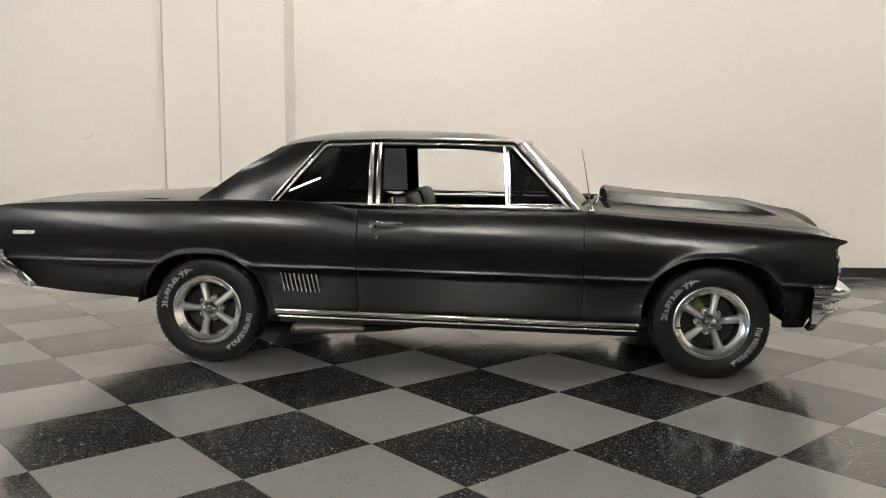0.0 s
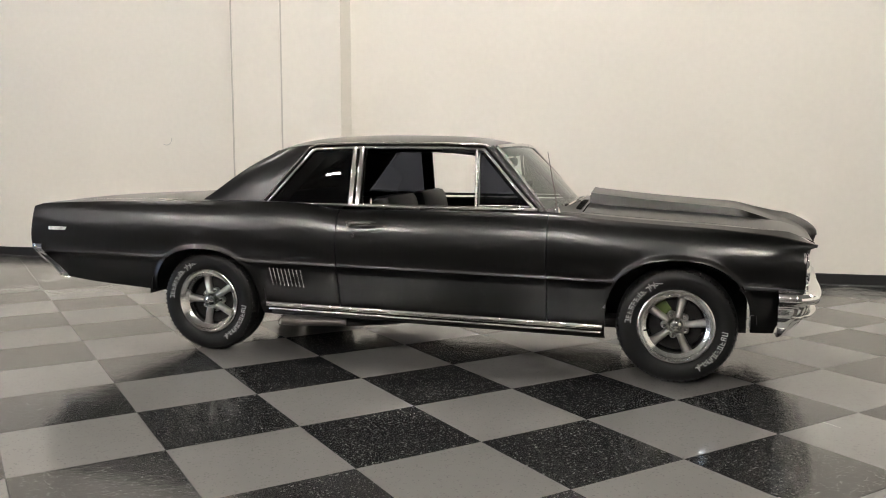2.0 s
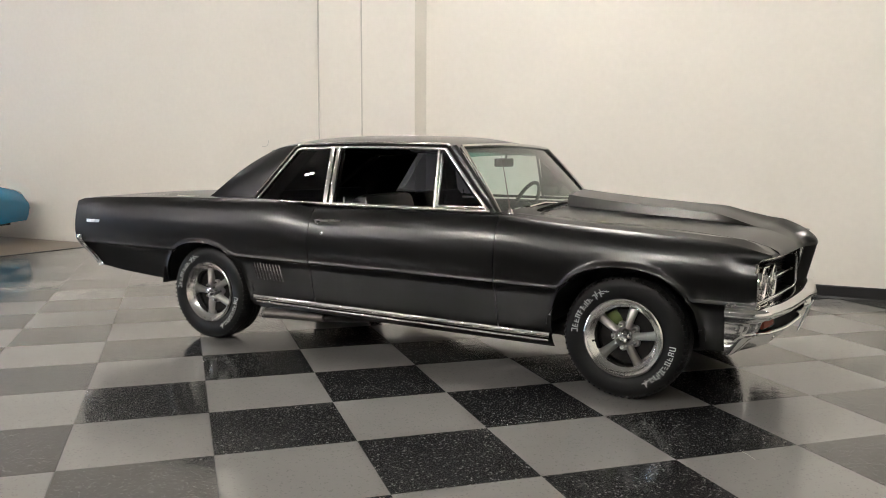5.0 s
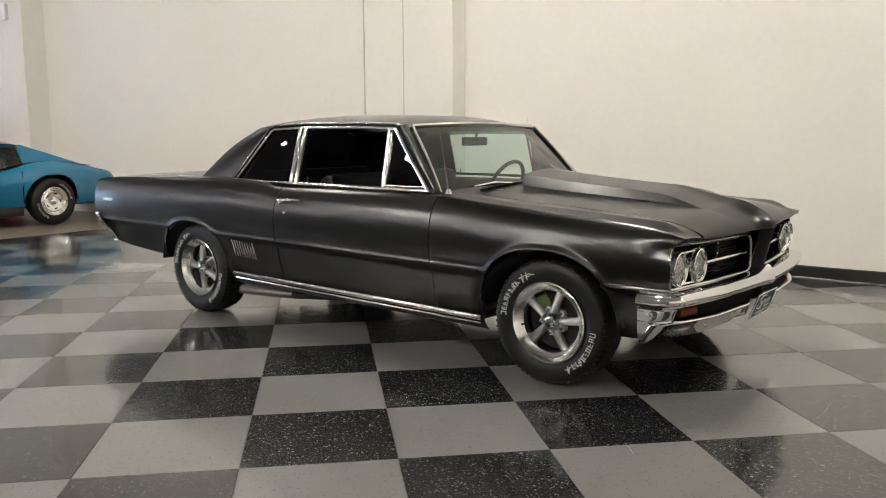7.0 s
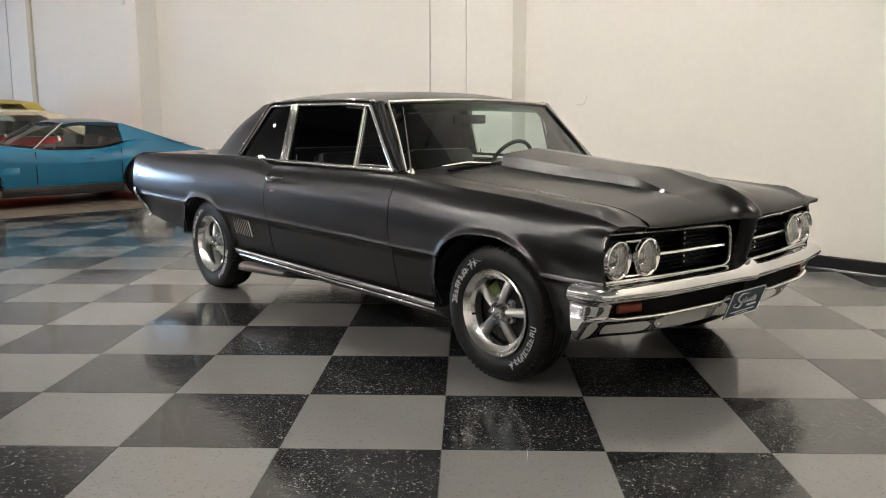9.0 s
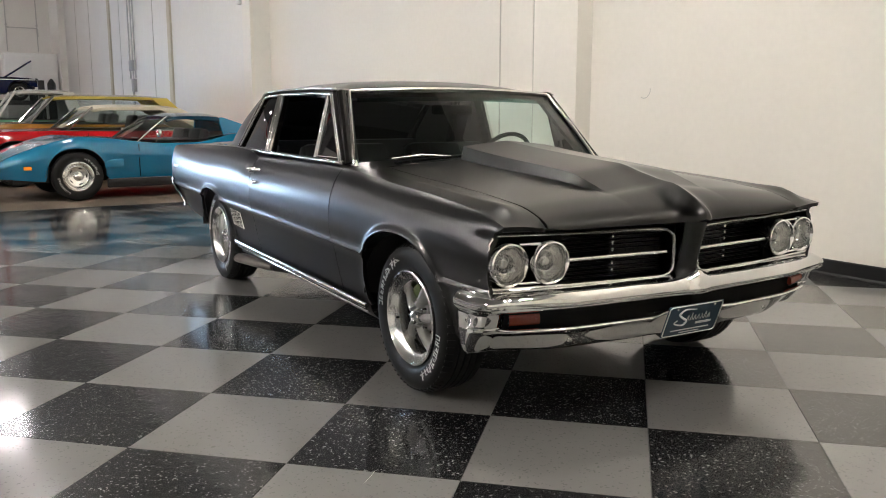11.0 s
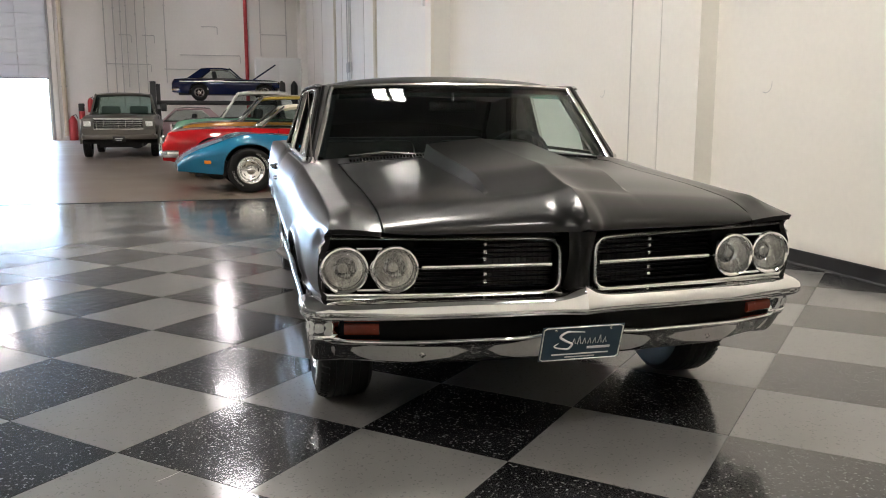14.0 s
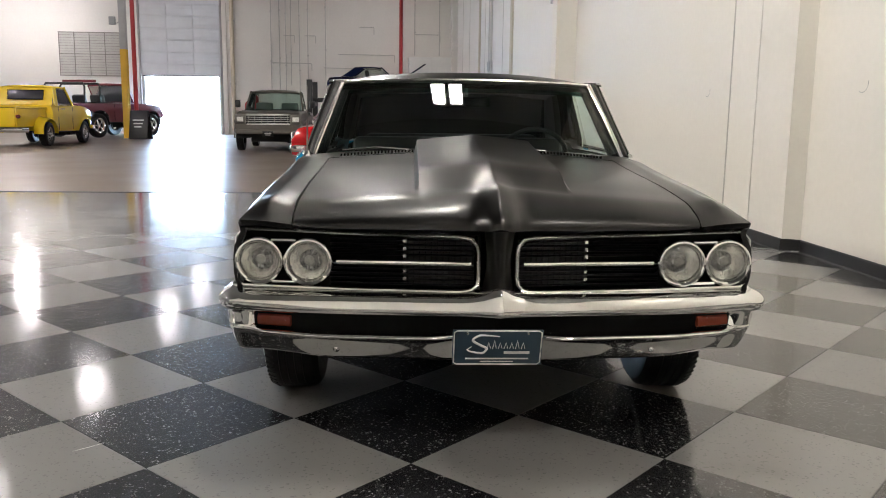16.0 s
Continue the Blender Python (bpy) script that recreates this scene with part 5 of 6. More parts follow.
def classic_car(name, at, label, paint, s, roof_paint=None, wheel_label="chrome wheel with black tyre"):
    """A car from its side lines: s holds stations along it (x ahead of the rear axle's middle)."""
    car = thing(name, at, label, "car")
    zt, zb, W, r = pchip(*s["top"]), s["sill"], s["half"], s["wheel"]
    wid = pchip(*s["plan"])
    crown = s.get("crown", .03)
    arches = [(x, r, r * s.get("arch", 1.22), r * s.get("arch", 1.22)) for x in s["axles"]]
    bulge = s.get("bulge", 0.0)
    x0, x1 = s["top"][0][0], s["top"][-1][0]
    ks = [0, .1, .3, .5, .62, .68, .8, .9, .96, 1.0]
    prof = pchip((0, .90), (.3, .96), (.55, .985), (.65, 1.0), (.8, .985), (.93, .95), (1, .90))
    bm = bmesh.new()
    rows = []
    for x in spread(x0, x1, 44, arches):
        az = arch_z(x, arches)
        t, h = zt(x), wid(x) * W
        low = zb + s.get("lift_front", s.get("lift", .1)) * step(s["axles"][1] + r, x1, x) + s.get("lift", .1) * step(s["axles"][0] - r, x0, x)
        half = []
        for k in ks:
            z = max(low + k * (t - low), min(az, t - .03))
            y = prof(min(max((z - low) / (t - low), 0), 1)) * h + arch_lip(x, z, arches) * .8
            hump = sum(bulge * math.exp(-((x - a[0]) / (a[2] * 1.1)) ** 2) for a in arches)
            half.append((x, y, z + hump * (k ** 3)))
        lx, ly, lz = half[-1]
        for q in (.15, .4, .7, 1.0):
            half.append((x, ly * (1 - q), lz + (crown - (sum(bulge * math.exp(-((x - a[0]) / (a[2] * 1.1)) ** 2) for a in arches))) * step(0, 1, q)))
        ring = [(a, -b, c) for a, b, c in half] + [(a, b, c) for a, b, c in reversed(half[:-1])]
        rows.append([bm.verts.new(p) for p in ring])
    for a, b in zip(rows, rows[1:]):
        for j in range(len(a) - 1):
            bm.faces.new((a[j], b[j], b[j + 1], a[j + 1]))
    bm.faces.new(rows[0])
    bm.faces.new(rows[-1][::-1])
    body = part("body", weld(bm), paint, car)
    part("underbody", box((x1 - x0 - .5, W * 1.5, .2), ((x0 + x1) / 2, 0, zb + .08)), M["under"], car, smooth=False)
    # cabin: foot and top of screen, rear window
    a0, a1, b1, b0, zr = s["cabin"]
    rp = roof_paint or paint
    zb0, zb1 = zt(b0) + crown * .5, zt(a0) + crown * .5
    belt = W * s.get("belt", .86)
    rail = W * s.get("rail", .72)

    def roofp(u, v):
        q = (v - .5) * 2
        x = b1 + u * (a1 - b1)
        return (x, q * rail, zr - .05 * abs(q) ** 2.5 - .045 * (2 * u - 1) ** 4)
    roofed = not s.get("open_top")
    if roofed:
        thicken(part("roof", sheet(roofp, 12, 12), s.get("roof_mat", rp), car), .05)
    part("cabin_tub", sheet(lambda u, v: (lambda x: (x, (2 * v - 1) * belt * .97, zt(x) + crown + .012))(b0 + .25 + (a0 - b0 - .22) * u), 16, 2), s.get("trim", M["interior"]), car, "dark upholstered cabin")
    part("windscreen", sheet(lambda u, v: (a0 + (a1 - a0) * u + .08 * (1 - (2 * v - 1) ** 2) * (1 - u), (2 * v - 1) * (belt + (rail - belt) * u), zb1 - .02 + (zr - .07 - zb1) * u), 6, 10), M["glass"], car)
    if roofed:
        part("rear_window", sheet(lambda u, v: (b0 + (b1 - b0) * u, (2 * v - 1) * (belt * .92 + (rail - belt * .92) * u), zb0 - .02 + (zr - .08 - zb0) * u), 6, 8), s.get("rear_glass", M["glass_dark"]), car)
    for sd_ in (-1, 1):
        part("windscreen_pillar", tube([(a0, sd_ * belt, zb1 - .03), ((a0 + a1) / 2, sd_ * (belt + rail) / 2, (zb1 + zr - .07) / 2), (a1, sd_ * rail, zr - .06)], s.get("pillar", .028), 8), M["chrome"] if s.get("bright") else rp, car)
        # rear pillar: a broad panel
        bw = s.get("sail", .35)
        bt = s.get("sail_top", bw)
        if roofed:
            thicken(part("rear_pillar", sheet(lambda u, v: (b0 + bw * u * 1.1 + (b1 - b0 + (bt - bw * 1.1) * u) * v, sd_ * (belt + (rail - belt) * v), zb0 - .04 + (zr - .07 - zb0 + .04) * v), 4, 6), rp, car), .03)
        if roofed:
            part("side_window", sheet(lambda u, v: ((b0 + bw * 1.1) * (1 - v) + (b1 + bt) * v + u * ((a0 - b0 - bw * 1.1) + ((a1 - b1 - bt) - (a0 - b0 - bw * 1.1)) * v), sd_ * (belt + (rail - belt) * v - .01), (zb0 + (zb1 - zb0) * u) - .02 + (zr - .09 - (zb0 + zb1) / 2) * v), 5, 4), M["glass_clear"], car)
        if not s.get("plain_belt"):
            part("belt_trim", tube([(x, sd_ * (wid(x) * W * .93), zt(x) + .004) for x in [b0 + (a0 - b0) * i / 8 for i in range(9)]], .010, 6), M["chrome"], car)
        for x in s.get("doors", ()):
            part("door_gap", box((.008, .012, (zt(x) - zb) * .86), (x, sd_ * wid(x) * W * .985, zb + (zt(x) - zb) * .5)), M["gap"], car, smooth=False)
        part("door_handle", tube([(s.get("handle", 1.0), sd_ * W * wid(1.0) * 1.0, zt(1.0) - .12), (s.get("handle", 1.0) + .12, sd_ * W * 1.01, zt(1.0) - .12)], .012, 6), M["chrome"], car)
        if s.get("mirror"):
            mr = part("door_mirror", turned([(0, -.03), (.05, -.025), (.06, .01), (.05, .02), (0, .02)], 16, 'x'), M["chrome"], car, "chrome door mirror")
            mr.location = (a0 - .25, sd_ * (W + .05), zt(a0) + .12)
            part("mirror_stem", tube([(0, 0, 0), (.02, -sd_ * .08, -.12)], .012, 6), M["chrome"], mr)
    # seats and dash seen through the glass
    for y in (-.36, .36):
        part("seat", box((.18, .52, .62), (s.get("seat_x", (a0 + b0) / 2 + .05), y * W / .9, s.get("seat_z", zb + .62)), turn=Matrix.Rotation(radians(-12), 4, 'Y'), bevel=.06), s.get("trim", M["interior"]), car)
    for x in s["axles"]:
        part("wheel_well", box((r * 1.9, W * 1.1, r * 1.4), (x, 0, r * 1.42)), M["under"], car, smooth=False)
        for sd_ in (-1, 1):
            part("wheel_well", sheet(lambda u, v: (x + r * 1.2 * math.cos(u * math.pi), sd_ * W * (.55 + .40 * v), r + r * 1.2 * math.sin(u * math.pi)), 14, 2), M["under"], car)
            whl = wheel(car, (x, sd_ * (W * s.get("track", .86)), r), r, sd_, w=.21, rim_r=r * .60, label=wheel_label, spoke_mat=s.get("spoke_mat", M["alloy"]), lettered=s.get("letters", False), whitewall=s.get("stripe", False), spokes=s.get("spokes", 5))
            if s.get("rally"):
                disc = part("wheel_disc", turned([(.0, sd_ * .090), (.030, sd_ * .088), (.050, sd_ * .078), (.062, sd_ * .056), (.090, sd_ * .058), (.120, sd_ * .070), (.138, sd_ * .074), (.152, sd_ * .050)], 40), M["alloy"], whl)
                for k in range(5):
                    a = 2 * math.pi * (k + .5) / 5
                    part("vent_slot", box((.018, .012, .050), (0, 0, 0), turn=Matrix.Translation((.112 * math.cos(a), sd_ * .064, .112 * math.sin(a))) @ Matrix.Rotation(-a, 4, 'Y'), bevel=.004), M["gap"], disc)
    if s.get("rocker"):
        for q in (-1, 1):
            part("rocker_panel", box((s["axles"][1] - s["axles"][0] - 2.4 * r, .05, .13), ((s["axles"][0] + s["axles"][1]) / 2, q * W * .86, zb - .05), bevel=.015), M["base"], car, "black rocker panel")
            part("front_spoiler", box((.10, .30, .09), (x1 - .20, q * .42, zb + .06), bevel=.02), M["base"], car)
            part("side_vent", box((.26, .02, .12), (1.98, q * W * .950, .50), bevel=.008), paint, car)
    # bumpers, lamps, grille
    for x, sign, key in ((x1, 1, "front_bumper"), (x0, -1, "rear_bumper")):
        if s.get(key):
            z = s[key]
            pts = smooth_path([(x - sign * .28, -W * .97, z), (x - sign * .03, -W * .90, z), (x + sign * .05, 0, z), (x - sign * .03, W * .90, z), (x - sign * .28, W * .97, z)], 24)
            part(key, tube(pts, .065, 8, flat=.5), s.get("bumper_mat", M["chrome"]), car)
    if s.get("lamp_z"):
        for y in s["lamps"]:
            L = part("headlight", turned([(.075, -.06), (.085, .012), (.095, 0), (.095, -.06)], 24, 'x'), M["chrome"], car)
            L.location = (x1 - s.get("lamp_in", .03), y, s["lamp_z"])
            part("lens", turned([(.078, .005), (.05, .02), (.0005, .028)], 20, 'x'), M["silver"], L)
    if s.get("grille"):
        gw, g0, g1 = s["grille"]
        g = part("grille", box((.04, gw * 2, g1 - g0), (x1 + .005, 0, (g0 + g1) / 2), bevel=.015), M["grille"], car)
        n = s.get("bars", 5)
        for k in range(n):
            part("grille_bar", box((.03, gw * 1.94, s.get("bar", .014)), (x1 + .03, 0, g0 + (g1 - g0) * (k + .5) / n)), M["chrome"], g, smooth=False)
        part("grille_rim", tube([(x1 + .02, y, z) for y, z in ((-gw, g0), (gw, g0), (gw, g1), (-gw, g1))], .016, 6, closed=True, up=(1, 0, 0)), M["chrome"], g)
    for y in s.get("signals", ()):
        part("marker_lamp", box((.10, .02, .05), (x1 - .42, y, s["signal_z"]), bevel=.006), M["amber_bright"], car)
    return car


M["amber_bright"] = surface("amber_marker_lens", (0.75, 0.28, 0.03), 0.25)

blue = car_paint("metallic_blue_paint", (0.010, 0.155, 0.285), 0.20)
classic_car("blue_sports_car", pose(-9.50, 6.90, 0, 0, 0, -86), "metallic blue 1970s sports coupe with lettered tyres on concrete", blue,
            dict(top=((-1.14, .60), (-1.06, .71), (-.6, .80), (-.15, .86), (.2, .85), (.7, .77), (1.2, .765), (1.6, .795), (2.05, .83), (2.4, .825), (2.75, .775), (3.05, .69), (3.28, .60), (3.42, .52), (3.50, .43)),
                 plan=((-1.14, .86), (-.6, .97), (0, 1.0), (.8, .90), (1.3, .89), (1.9, .97), (2.45, 1.0), (3.0, .93), (3.35, .80), (3.50, .70)), half=.90, sill=.27, axles=(0, 2.47), wheel=.335, lift=.03, lift_front=.05, bulge=.045, bright=True, spokes=0, spoke_mat=M["grey_spoke"], rally=True, rocker=True, rear_glass=blue, roof_mat=car_paint("dark_blue_roof_paint", (0.006, 0.045, 0.085), 0.2), pillar=.015, plain_belt=True,
                 cabin=(1.62, 1.12, .25, -1.02, 1.205), belt=.80, rail=.60, sail=1.18, sail_top=.06, doors=(.42, 1.62), track=.88, letters=True, mirror=True, signals=(-.80, .80), signal_z=.46, rear_bumper=.0, crown=.03, arch=1.14, handle=.8, seat_x=.62, seat_z=.66), wheel_label="silver rally wheel with white lettered tyre")
red = car_paint("bright_red_paint", (0.42, 0.008, 0.012), 0.14)
cream = surface("cream_vinyl_top", (0.62, 0.56, 0.42), 0.5, vary=0.06, bump=0.2, bump_scale=120)
classic_car("red_convertible", pose(-12.35, 6.9, 0, 0, 0, -88), "bright red 1970s car with a cream vinyl roof", red,
            dict(top=((-1.2, .72), (-1.1, .82), (-.4, .88), (.3, .90), (1.2, .90), (2.0, .91), (2.9, .90), (3.55, .86), (3.78, .80), (3.84, .66)),
                 plan=((-1.2, .88), (-.6, .97), (0, 1.0), (1.5, .98), (3.0, 1.0), (3.6, .95), (3.84, .88)), half=.97, sill=.24, axles=(0, 2.9), wheel=.34, lift=.10,
                 cabin=(2.12, 1.66, .15, -.70, 1.36), sail=.40, rear_glass=M["glass_clear"], doors=(.55, 1.80), front_bumper=.46, rear_bumper=.48, lamp_z=.66, lamps=(-.74, -.54, .54, .74), grille=(.40, .52, .74), bars=4, letters=False, bright=True, pillar=.018, lamp_in=.02), roof_paint=cream)
gold = car_paint("gold_brown_paint", (0.32, 0.15, 0.025), 0.18)
yel = car_paint("pale_yellow_roof_paint", (0.60, 0.46, 0.10), 0.25)
classic_car("gold_wagon", pose(-15.4, 6.95, 0, 0, 0, -89), "gold 1950s wagon with a pale yellow roof", gold,
            dict(top=((-1.3, .85), (-1.2, .95), (-.4, .98), (.6, .98), (1.6, .99), (2.4, 1.0), (3.2, .97), (3.6, .90), (3.72, .72)),
                 plan=((-1.3, .92), (-.6, .99), (0, 1.0), (1.5, .98), (3.0, 1.0), (3.72, .9)), half=.98, sill=.28, axles=(0, 2.95), wheel=.345, lift=.08,
                 cabin=(2.40, 1.90, -.35, -.95, 1.60), sail=.32, rear_glass=M["glass_clear"], doors=(.5, 1.75), front_bumper=.5, rear_bumper=.5, lamp_z=.78, lamps=(-.78, .78), grille=(.55, .56, .74), bars=3, bright=True), roof_paint=yel)
green = car_paint("sea_green_paint", (0.13, 0.30, 0.20), 0.2)
offwhite = car_paint("off_white_roof_paint", (0.62, 0.62, 0.58), 0.25)
classic_car("green_pickup", pose(-18.0, 6.6, 0, 0, 0, -90), "sea green 1960s pickup with an off-white cab", green,
            dict(top=((-1.5, .95), (-1.4, 1.0), (.4, 1.02), (1.2, 1.05), (2.2, 1.07), (3.2, 1.03), (3.5, .96), (3.6, .78)),
                 plan=((-1.5, .96), (0, 1.0), (1.5, 1.0), (3.0, 1.0), (3.6, .93)), half=.98, sill=.38, axles=(0, 2.95), wheel=.36, lift=.06,
                 cabin=(2.40, 1.97, .75, .55, 1.76), sail=.25, doors=(.75, 1.85), front_bumper=.55, rear_bumper=.5, lamp_z=.82, lamps=(-.76, -.58, .58, .76), grille=(.5, .72, .92), bars=4), roof_paint=offwhite)
pink = car_paint("faded_pink_paint", (0.46, 0.33, 0.34), 0.25)
classic_car("faded_sedan", pose(-27.2, 4.0, 0, 0, 0, -90), "faded pinkish grey sedan parked by the lift", pink,
            dict(top=((-1.1, .80), (-.4, .88), (.6, .90), (1.8, .92), (3.0, .90), (3.5, .82), (3.6, .66)), plan=((-1.1, .92), (0, 1.0), (2.8, 1.0), (3.6, .9)), half=.88, sill=.27, axles=(0, 2.6), wheel=.32,
                 cabin=(1.75, 1.25, .1, -.45, 1.42), sail=.3, doors=(.5, 1.7), front_bumper=.45, lamp_z=.68, lamps=(-.66, .66), grille=(.4, .52, .68), bars=3))
navy = car_paint("navy_blue_paint", (0.005, 0.011, 0.05), 0.12)
LIFT_Z = 1.72
lifted = classic_car("navy_coupe", pose(-32.0, 3.48, LIFT_Z, 0, 0, 90), "navy blue 1960s coupe with its hood open, raised on a lift", navy,
            dict(top=((-1.05, .70), (-1.0, .84), (-.4, .88), (.6, .86), (1.6, .86), (2.6, .84), (3.15, .80), (3.28, .62)), plan=((-1.05, .92), (0, 1.0), (2.6, 1.0), (3.28, .92)), half=.90, sill=.26, axles=(0, 2.6), wheel=.32,
                 cabin=(1.70, 1.20, .1, -.50, 1.36), sail=.42, doors=(.5, 1.65), front_bumper=.45, rear_bumper=.45, lamp_z=.66, lamps=(-.68, .68), spokes=5))
part("open_hood", box((1.10, 1.5, .06), (0, 0, 0), turn=Matrix.Translation((2.62, 0, 1.16)) @ Matrix.Rotation(radians(-34), 4, 'Y'), bevel=.02), navy, lifted)
for q in (-1, 1):
    part("side_stripe", box((3.9, .01, .035), (1.2, q * .895, .76)), M["silver"], lifted, smooth=False)
lift = thing("car_lift", pose(-32.0, 0, 0), "dark four-post car lift with a raised platform", "car lift")
for y in (1.75, 6.75):
    for x in (-1.4, 1.4):
        part("lift_post", box((.16, .22, 2.45), (x, y, 1.225), bevel=.01), M["base"], lift)
    part("cross_beam", box((2.7, .16, .16), (0, y, LIFT_Z - .25), bevel=.01), M["base"], lift)
for x in (-.78, .78):
    part("runway", box((.5, 5.0, .16), (x, 4.25, LIFT_Z - .082), bevel=.01), M["base"], lift)


# ---- pickups further back ----
brown_grey = car_paint("dull_brown_grey_paint", (0.10, 0.088, 0.075), 0.3)
pickup = classic_car("grey_pickup", pose(-23.7, 1.45, 0, 0, 0, 1), "dull brown-grey 1980s pickup with a chrome grille", brown_grey,
            dict(top=((-1.3, 1.08), (-1.2, 1.12), (.6, 1.14), (1.4, 1.15), (2.2, 1.16), (3.2, 1.14), (3.80, 1.10), (3.9, 1.02)), plan=((-1.3, .97), (0, 1.0), (2.8, 1.0), (3.9, .97)), half=.98, sill=.48, axles=(0, 3.15), wheel=.37, lift=.02,
                 cabin=(2.25, 1.80, .75, .60, 1.80), sail=.22, doors=(.95, 2.2), front_bumper=.56, lamp_z=.90, lamps=(), grille=(.62, .77, 1.05), bars=5, bar=.010, belt=.88, rail=.76, track=.89, rear_glass=M["glass_clear"], bumper_mat=brown_grey, trim=surface("grey_cloth_seat", (0.2, 0.2, 0.19), 0.8)))
for q in (-1, 1):
    hl = part("headlight_bezel", box((.05, .29, .27), (3.92, q * .78, .91), bevel=.01), M["disc"], pickup)
    part("headlight_lens", box((.02, .18, .13), (3.95, q * .78, .91), bevel=.008), M["silver"], hl)
    part("door_mirror", box((.06, .16, .22), (2.05, q * 1.12, 1.36), bevel=.02), M["base"], pickup)
    part("fender_flare", tube([(3.15 + .47 * math.cos(a), q * .99, .37 + .47 * math.sin(a)) for a in [math.pi * i / 12 for i in range(13)]], .03, 6), brown_grey, pickup)
for k in range(7):
    part("grille_post", box((.03, .006, .26), (3.93, -.55 + .183 * k, .91)), M["chrome"], pickup, smooth=False)
part("number_plate", box((.012, .31, .16), (4.02, 0, .50), bevel=.004), M["base"], pickup)
for k in range(2):
    part("plate_line", box((.004, .20 - .06 * k, .02), (4.03, 0, .52 - .045 * k)), M["white"], pickup, smooth=False)

bright_yellow = car_paint("chrome_yellow_paint", (0.85, 0.58, 0.02), 0.16)
yt = classic_car("yellow_pickup", pose(-22.2, -6.40, 0, 0, 0, 180) @ Matrix.Scale(1.05, 4), "bright yellow 1950s stepside pickup, seen from behind", bright_yellow,
            dict(top=((.55, 1.18), (.7, 1.20), (1.5, 1.20), (2.2, 1.20), (3.2, 1.14), (3.8, 1.02), (3.95, .80)), plan=((.55, .86), (.9, .90), (2.2, .92), (2.9, 1.0), (3.5, .96), (3.95, .80)), half=.94, sill=.40, axles=(2.95, 2.951), wheel=.35, lift=.02,
                 cabin=(2.05, 1.65, .75, .60, 1.80), sail=.25, doors=(.9, 2.0), front_bumper=.5, lamp_z=.92, lamps=(-.78, .78), grille=(.5, .6, .85), bars=4, belt=.90, rail=.80, track=.84, rear_glass=bright_yellow))
bed = part("truck_bed", box((2.05, 1.30, .52), (-.55, 0, .83), bevel=.02), bright_yellow, yt)
# black sheet on the solid bed imitates its shaded hollow
part("bed_well", box((1.9, 1.15, .02), (-.55, 0, 1.095)), M["gap"], bed, smooth=False)
part("tailgate", box((.04, 1.22, .50), (-1.60, 0, .83), bevel=.01), bright_yellow, bed)
for q in (-1, 1):
    part("bed_rail", tube([(-1.6, q * .65, 1.10), (.5, q * .65, 1.10)], .03, 8), bright_yellow, bed)
    fe = part("rear_fender", sheet(lambda u, v: (.0 + (.52 + .06 * math.sin(v * math.pi)) * math.cos(u * math.pi) * 1.05, q * (.66 + .28 * math.sin(v * math.pi / 2)), .36 + (.50 - .08 * v) * math.sin(u * math.pi) ** .8), 18, 8), bright_yellow, yt)
    thicken(fe, .02)
    part("tail_lamp", turned([(0, -.04), (.05, -.03), (.055, .04)], 14, 'x'), M["amber"], bed).location = (-1.62, q * .70, .86)
    wheel(yt, (0, q * .80, .35), .35, q, w=.23, rim_r=.21, spoke_mat=M["alloy"], lettered=False, label="polished wheel with black tyre")
part("rear_bumper", tube(smooth_path([(-1.55, -.92, .50), (-1.78, -.80, .50), (-1.82, 0, .50), (-1.78, .80, .50), (-1.55, .92, .50)], 20), .07, 8, flat=.5), M["chrome"], yt)
pane = part("cab_rear_glass", box((.03, 1.02, .27), (.655, 0, 1.49), turn=Matrix.Rotation(radians(18), 4, 'Y'), bevel=.01), M["base"], yt, "dark rear window of the cab")
part("glass_gasket", tube([(.645 + (z - 1.49) * .32, y, z) for y, z in ((-.52, 1.36), (.52, 1.36), (.52, 1.62), (-.52, 1.62))], .014, 6, closed=True, up=(1, 0, 0)), M["gap"], pane)

dark_red = car_paint("dark_red_paint", (0.15, 0.007, 0.018), 0.4)
rt = classic_car("dark_red_truck", pose(-30.9, -7.7, 0, 0, 0, 156) @ Matrix.Scale(1.2, 4), "dark red open off-road truck with a roll bar", dark_red,
            dict(top=((-.9, 1.10), (-.8, 1.14), (.6, 1.16), (1.6, 1.17), (2.6, 1.15), (3.2, 1.08), (3.3, .9)), plan=((-.9, .97), (0, 1.0), (2.6, 1.0), (3.3, .95)), half=.98, sill=.52, axles=(0, 2.65), wheel=.41, lift=.02,
                 cabin=(1.80, 1.45, -.55, -.75, 1.86), sail=.12, doors=(.7, 1.75), front_bumper=.62, rear_bumper=.6, lamp_z=.95, lamps=(-.72, .72), grille=(.5, .8, 1.02), bars=3, belt=.88, rail=.84, open_top=True))
part("windscreen_frame", tube([(1.46, -.80, 1.80), (1.44, 0, 1.82), (1.46, .80, 1.80)], .045, 8), dark_red, rt)
for x in (-.55, .15):
    part("roll_bar", tube([(x, -.86, 1.1), (x + .02, -.86, 1.70), (x + .03, -.78, 1.80), (x + .03, .78, 1.80), (x + .02, .86, 1.70), (x, .86, 1.1)], .035, 8), M["base"], rt)
part("light_bar", box((.14, 1.35, .09), (.16, 0, 1.89), bevel=.02), dark_red, rt)
part("rear_step", box((.10, 1.1, .10), (-.93, 0, .92), bevel=.02), M["base"], rt)


# ---- floor tiles ----
TILE = 0.6
R2 = math.sqrt(.5)


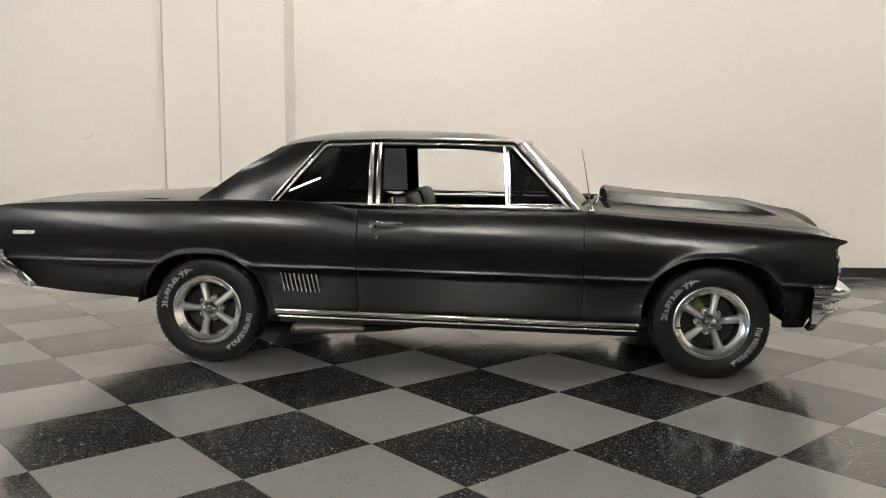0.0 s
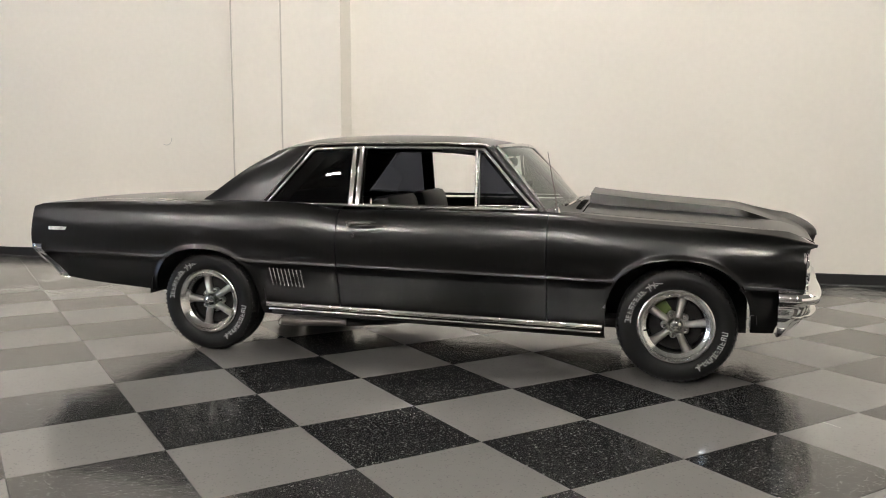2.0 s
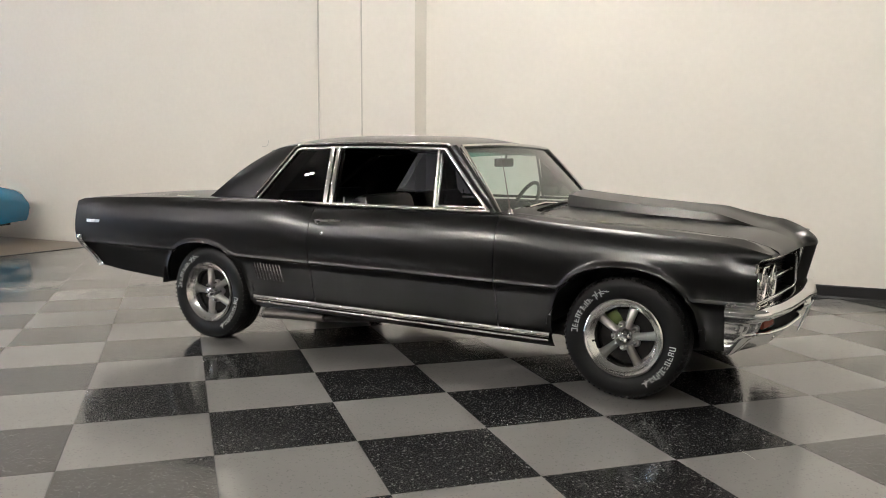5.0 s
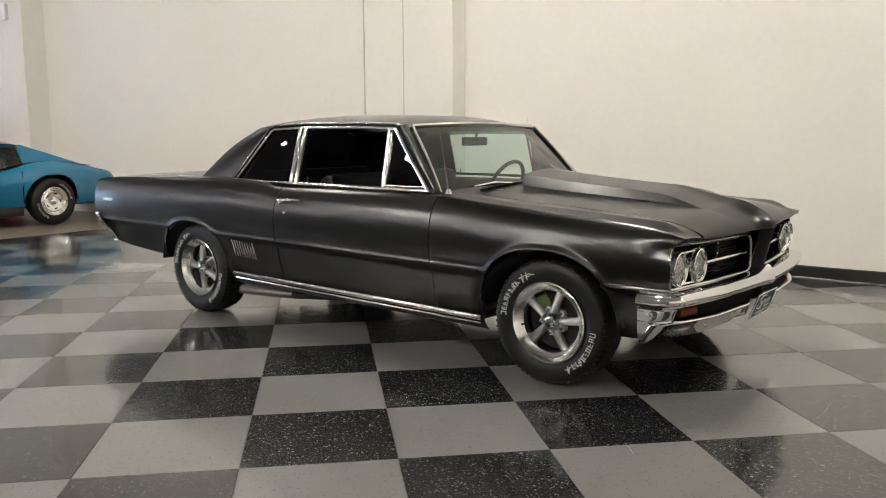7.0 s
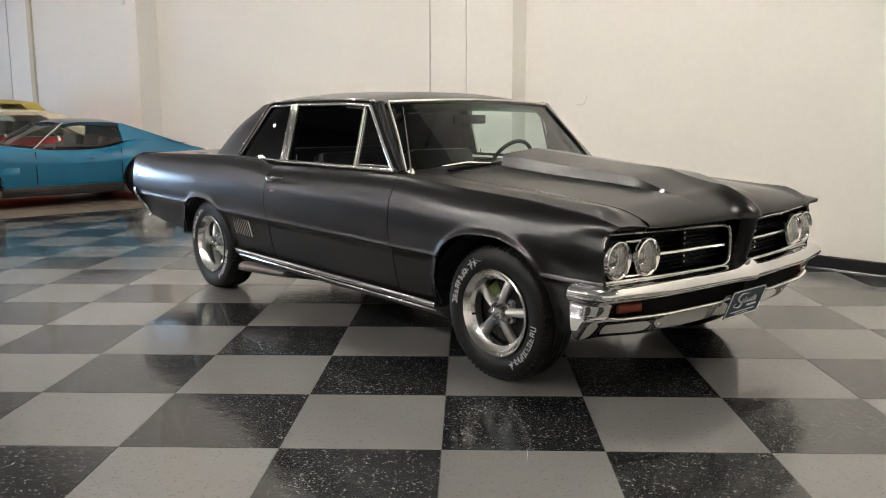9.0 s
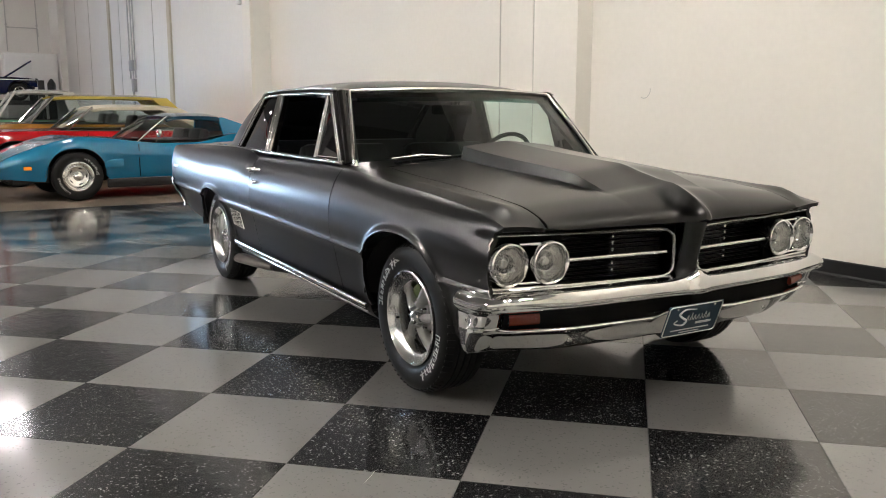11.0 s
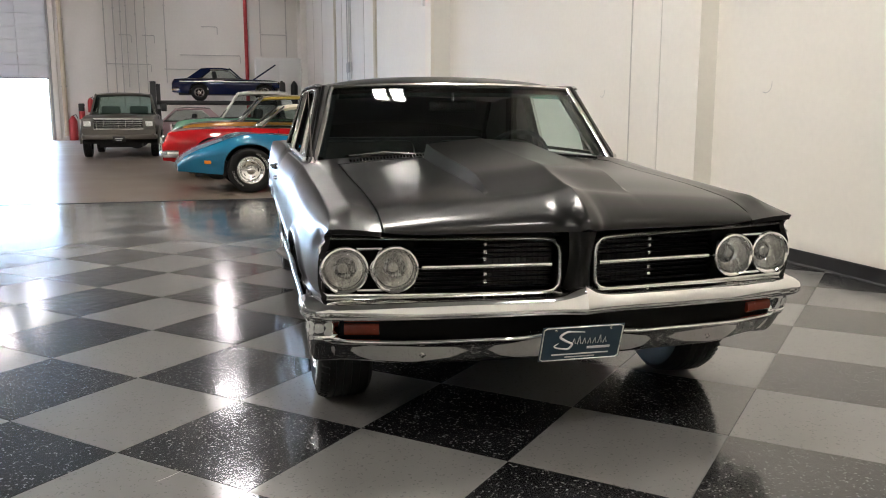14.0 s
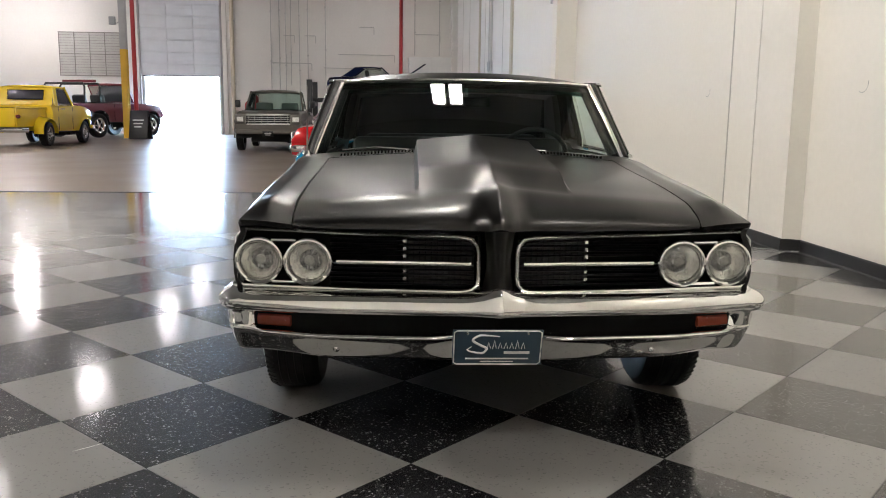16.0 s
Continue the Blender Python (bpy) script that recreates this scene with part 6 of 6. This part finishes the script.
def tile_mesh(name, mat):
    bm = bmesh.new()
    h = TILE / 2 - .0006
    top = [bm.verts.new((a * (h - .0012), b * (h - .0012), 0)) for a, b in ((-1, -1), (1, -1), (1, 1), (-1, 1))]
    low = [bm.verts.new((a * h, b * h, -.003)) for a, b in ((-1, -1), (1, -1), (1, 1), (-1, 1))]
    bm.faces.new(top)
    for k in range(4):
        bm.faces.new((low[k], low[(k + 1) % 4], top[(k + 1) % 4], top[k]))
    me = bpy.data.meshes.new(name)
    bm.to_mesh(me)
    bm.free()
    me.materials.append(mat)
    return me


tile_meshes = (tile_mesh("light_tile", M["light_tile"]), tile_mesh("dark_tile", M["dark_tile"]))
near, far = [], ([], [])
for i in range(-26, 34):
    for j in range(-32, 34):
        x, y = TILE * R2 * (i - j), TILE * R2 * (i + j + 1) + 3.2
        if not (TILE_EDGE - .2 < x < EAST + .3 and SOUTH < y < WALL_Y + .3):
            continue
        inside = TILE_EDGE + .45 < x < EAST - .45 and y < 7.75
        if inside and -3.6 < x < 3.2 and 1.2 < y:
            near.append((abs(x) + abs(y - 4), i, j, x, y))
        else:
            far[(i + j) % 2].append((x, y, inside))
near.sort()
for n_, (d, i, j, x, y) in enumerate(near):
    if n_ < 290:
        ob = bpy.data.objects.new("tile", tile_meshes[(i + j) % 2])
        scene.collection.objects.link(ob)
        ob.parent = floor
        ob.matrix_world = pose(x, y, 0, 0, 0, 45)
    else:
        far[(i + j) % 2].append((x, y, True))
for kind_ in (0, 1):
    vs, fs = [], []
    h = TILE / 2 - .001
    for x, y, inside in far[kind_]:
        # four corners, held inside the walls and the edge of the tiled part
        c = [(x + h * R2 * (a - b), y + h * R2 * (a + b)) for a, b in ((-1, -1), (1, -1), (1, 1), (-1, 1))]
        if not inside:
            for ax, lo, hi in ((0, TILE_EDGE, EAST), (1, SOUTH, WALL_Y)):
                for lim, sign in ((lo, 1), (hi, -1)):
                    out = []
                    for k in range(len(c)):
                        p, q = c[k], c[(k + 1) % len(c)]
                        dp, dq = sign * (p[ax] - lim), sign * (q[ax] - lim)
                        if dp >= 0:
                            out.append(p)
                        if dp * dq < 0:
                            t = dp / (dp - dq)
                            out.append((p[0] + t * (q[0] - p[0]), p[1] + t * (q[1] - p[1])))
                    c = out
                    if not c:
                        break
                if not c:
                    break
        if len(c) < 3:
            continue
        n0 = len(vs)
        vs += [(a, b, 0) for a, b in c] + [(a, b, -.003) for a, b in c]
        m_ = len(c)
        fs.append(tuple(range(n0, n0 + m_)))
        fs += [(n0 + m_ + k, n0 + m_ + (k + 1) % m_, n0 + (k + 1) % m_, n0 + k) for k in range(m_)]
    me = bpy.data.meshes.new("tile_field")
    me.from_pydata(vs, [], fs)
    me.materials.append(M["dark_tile" if kind_ else "light_tile"])
    ob = new("tile_field", me)
    ob.parent = floor
    ob["kind"] = "stuff"
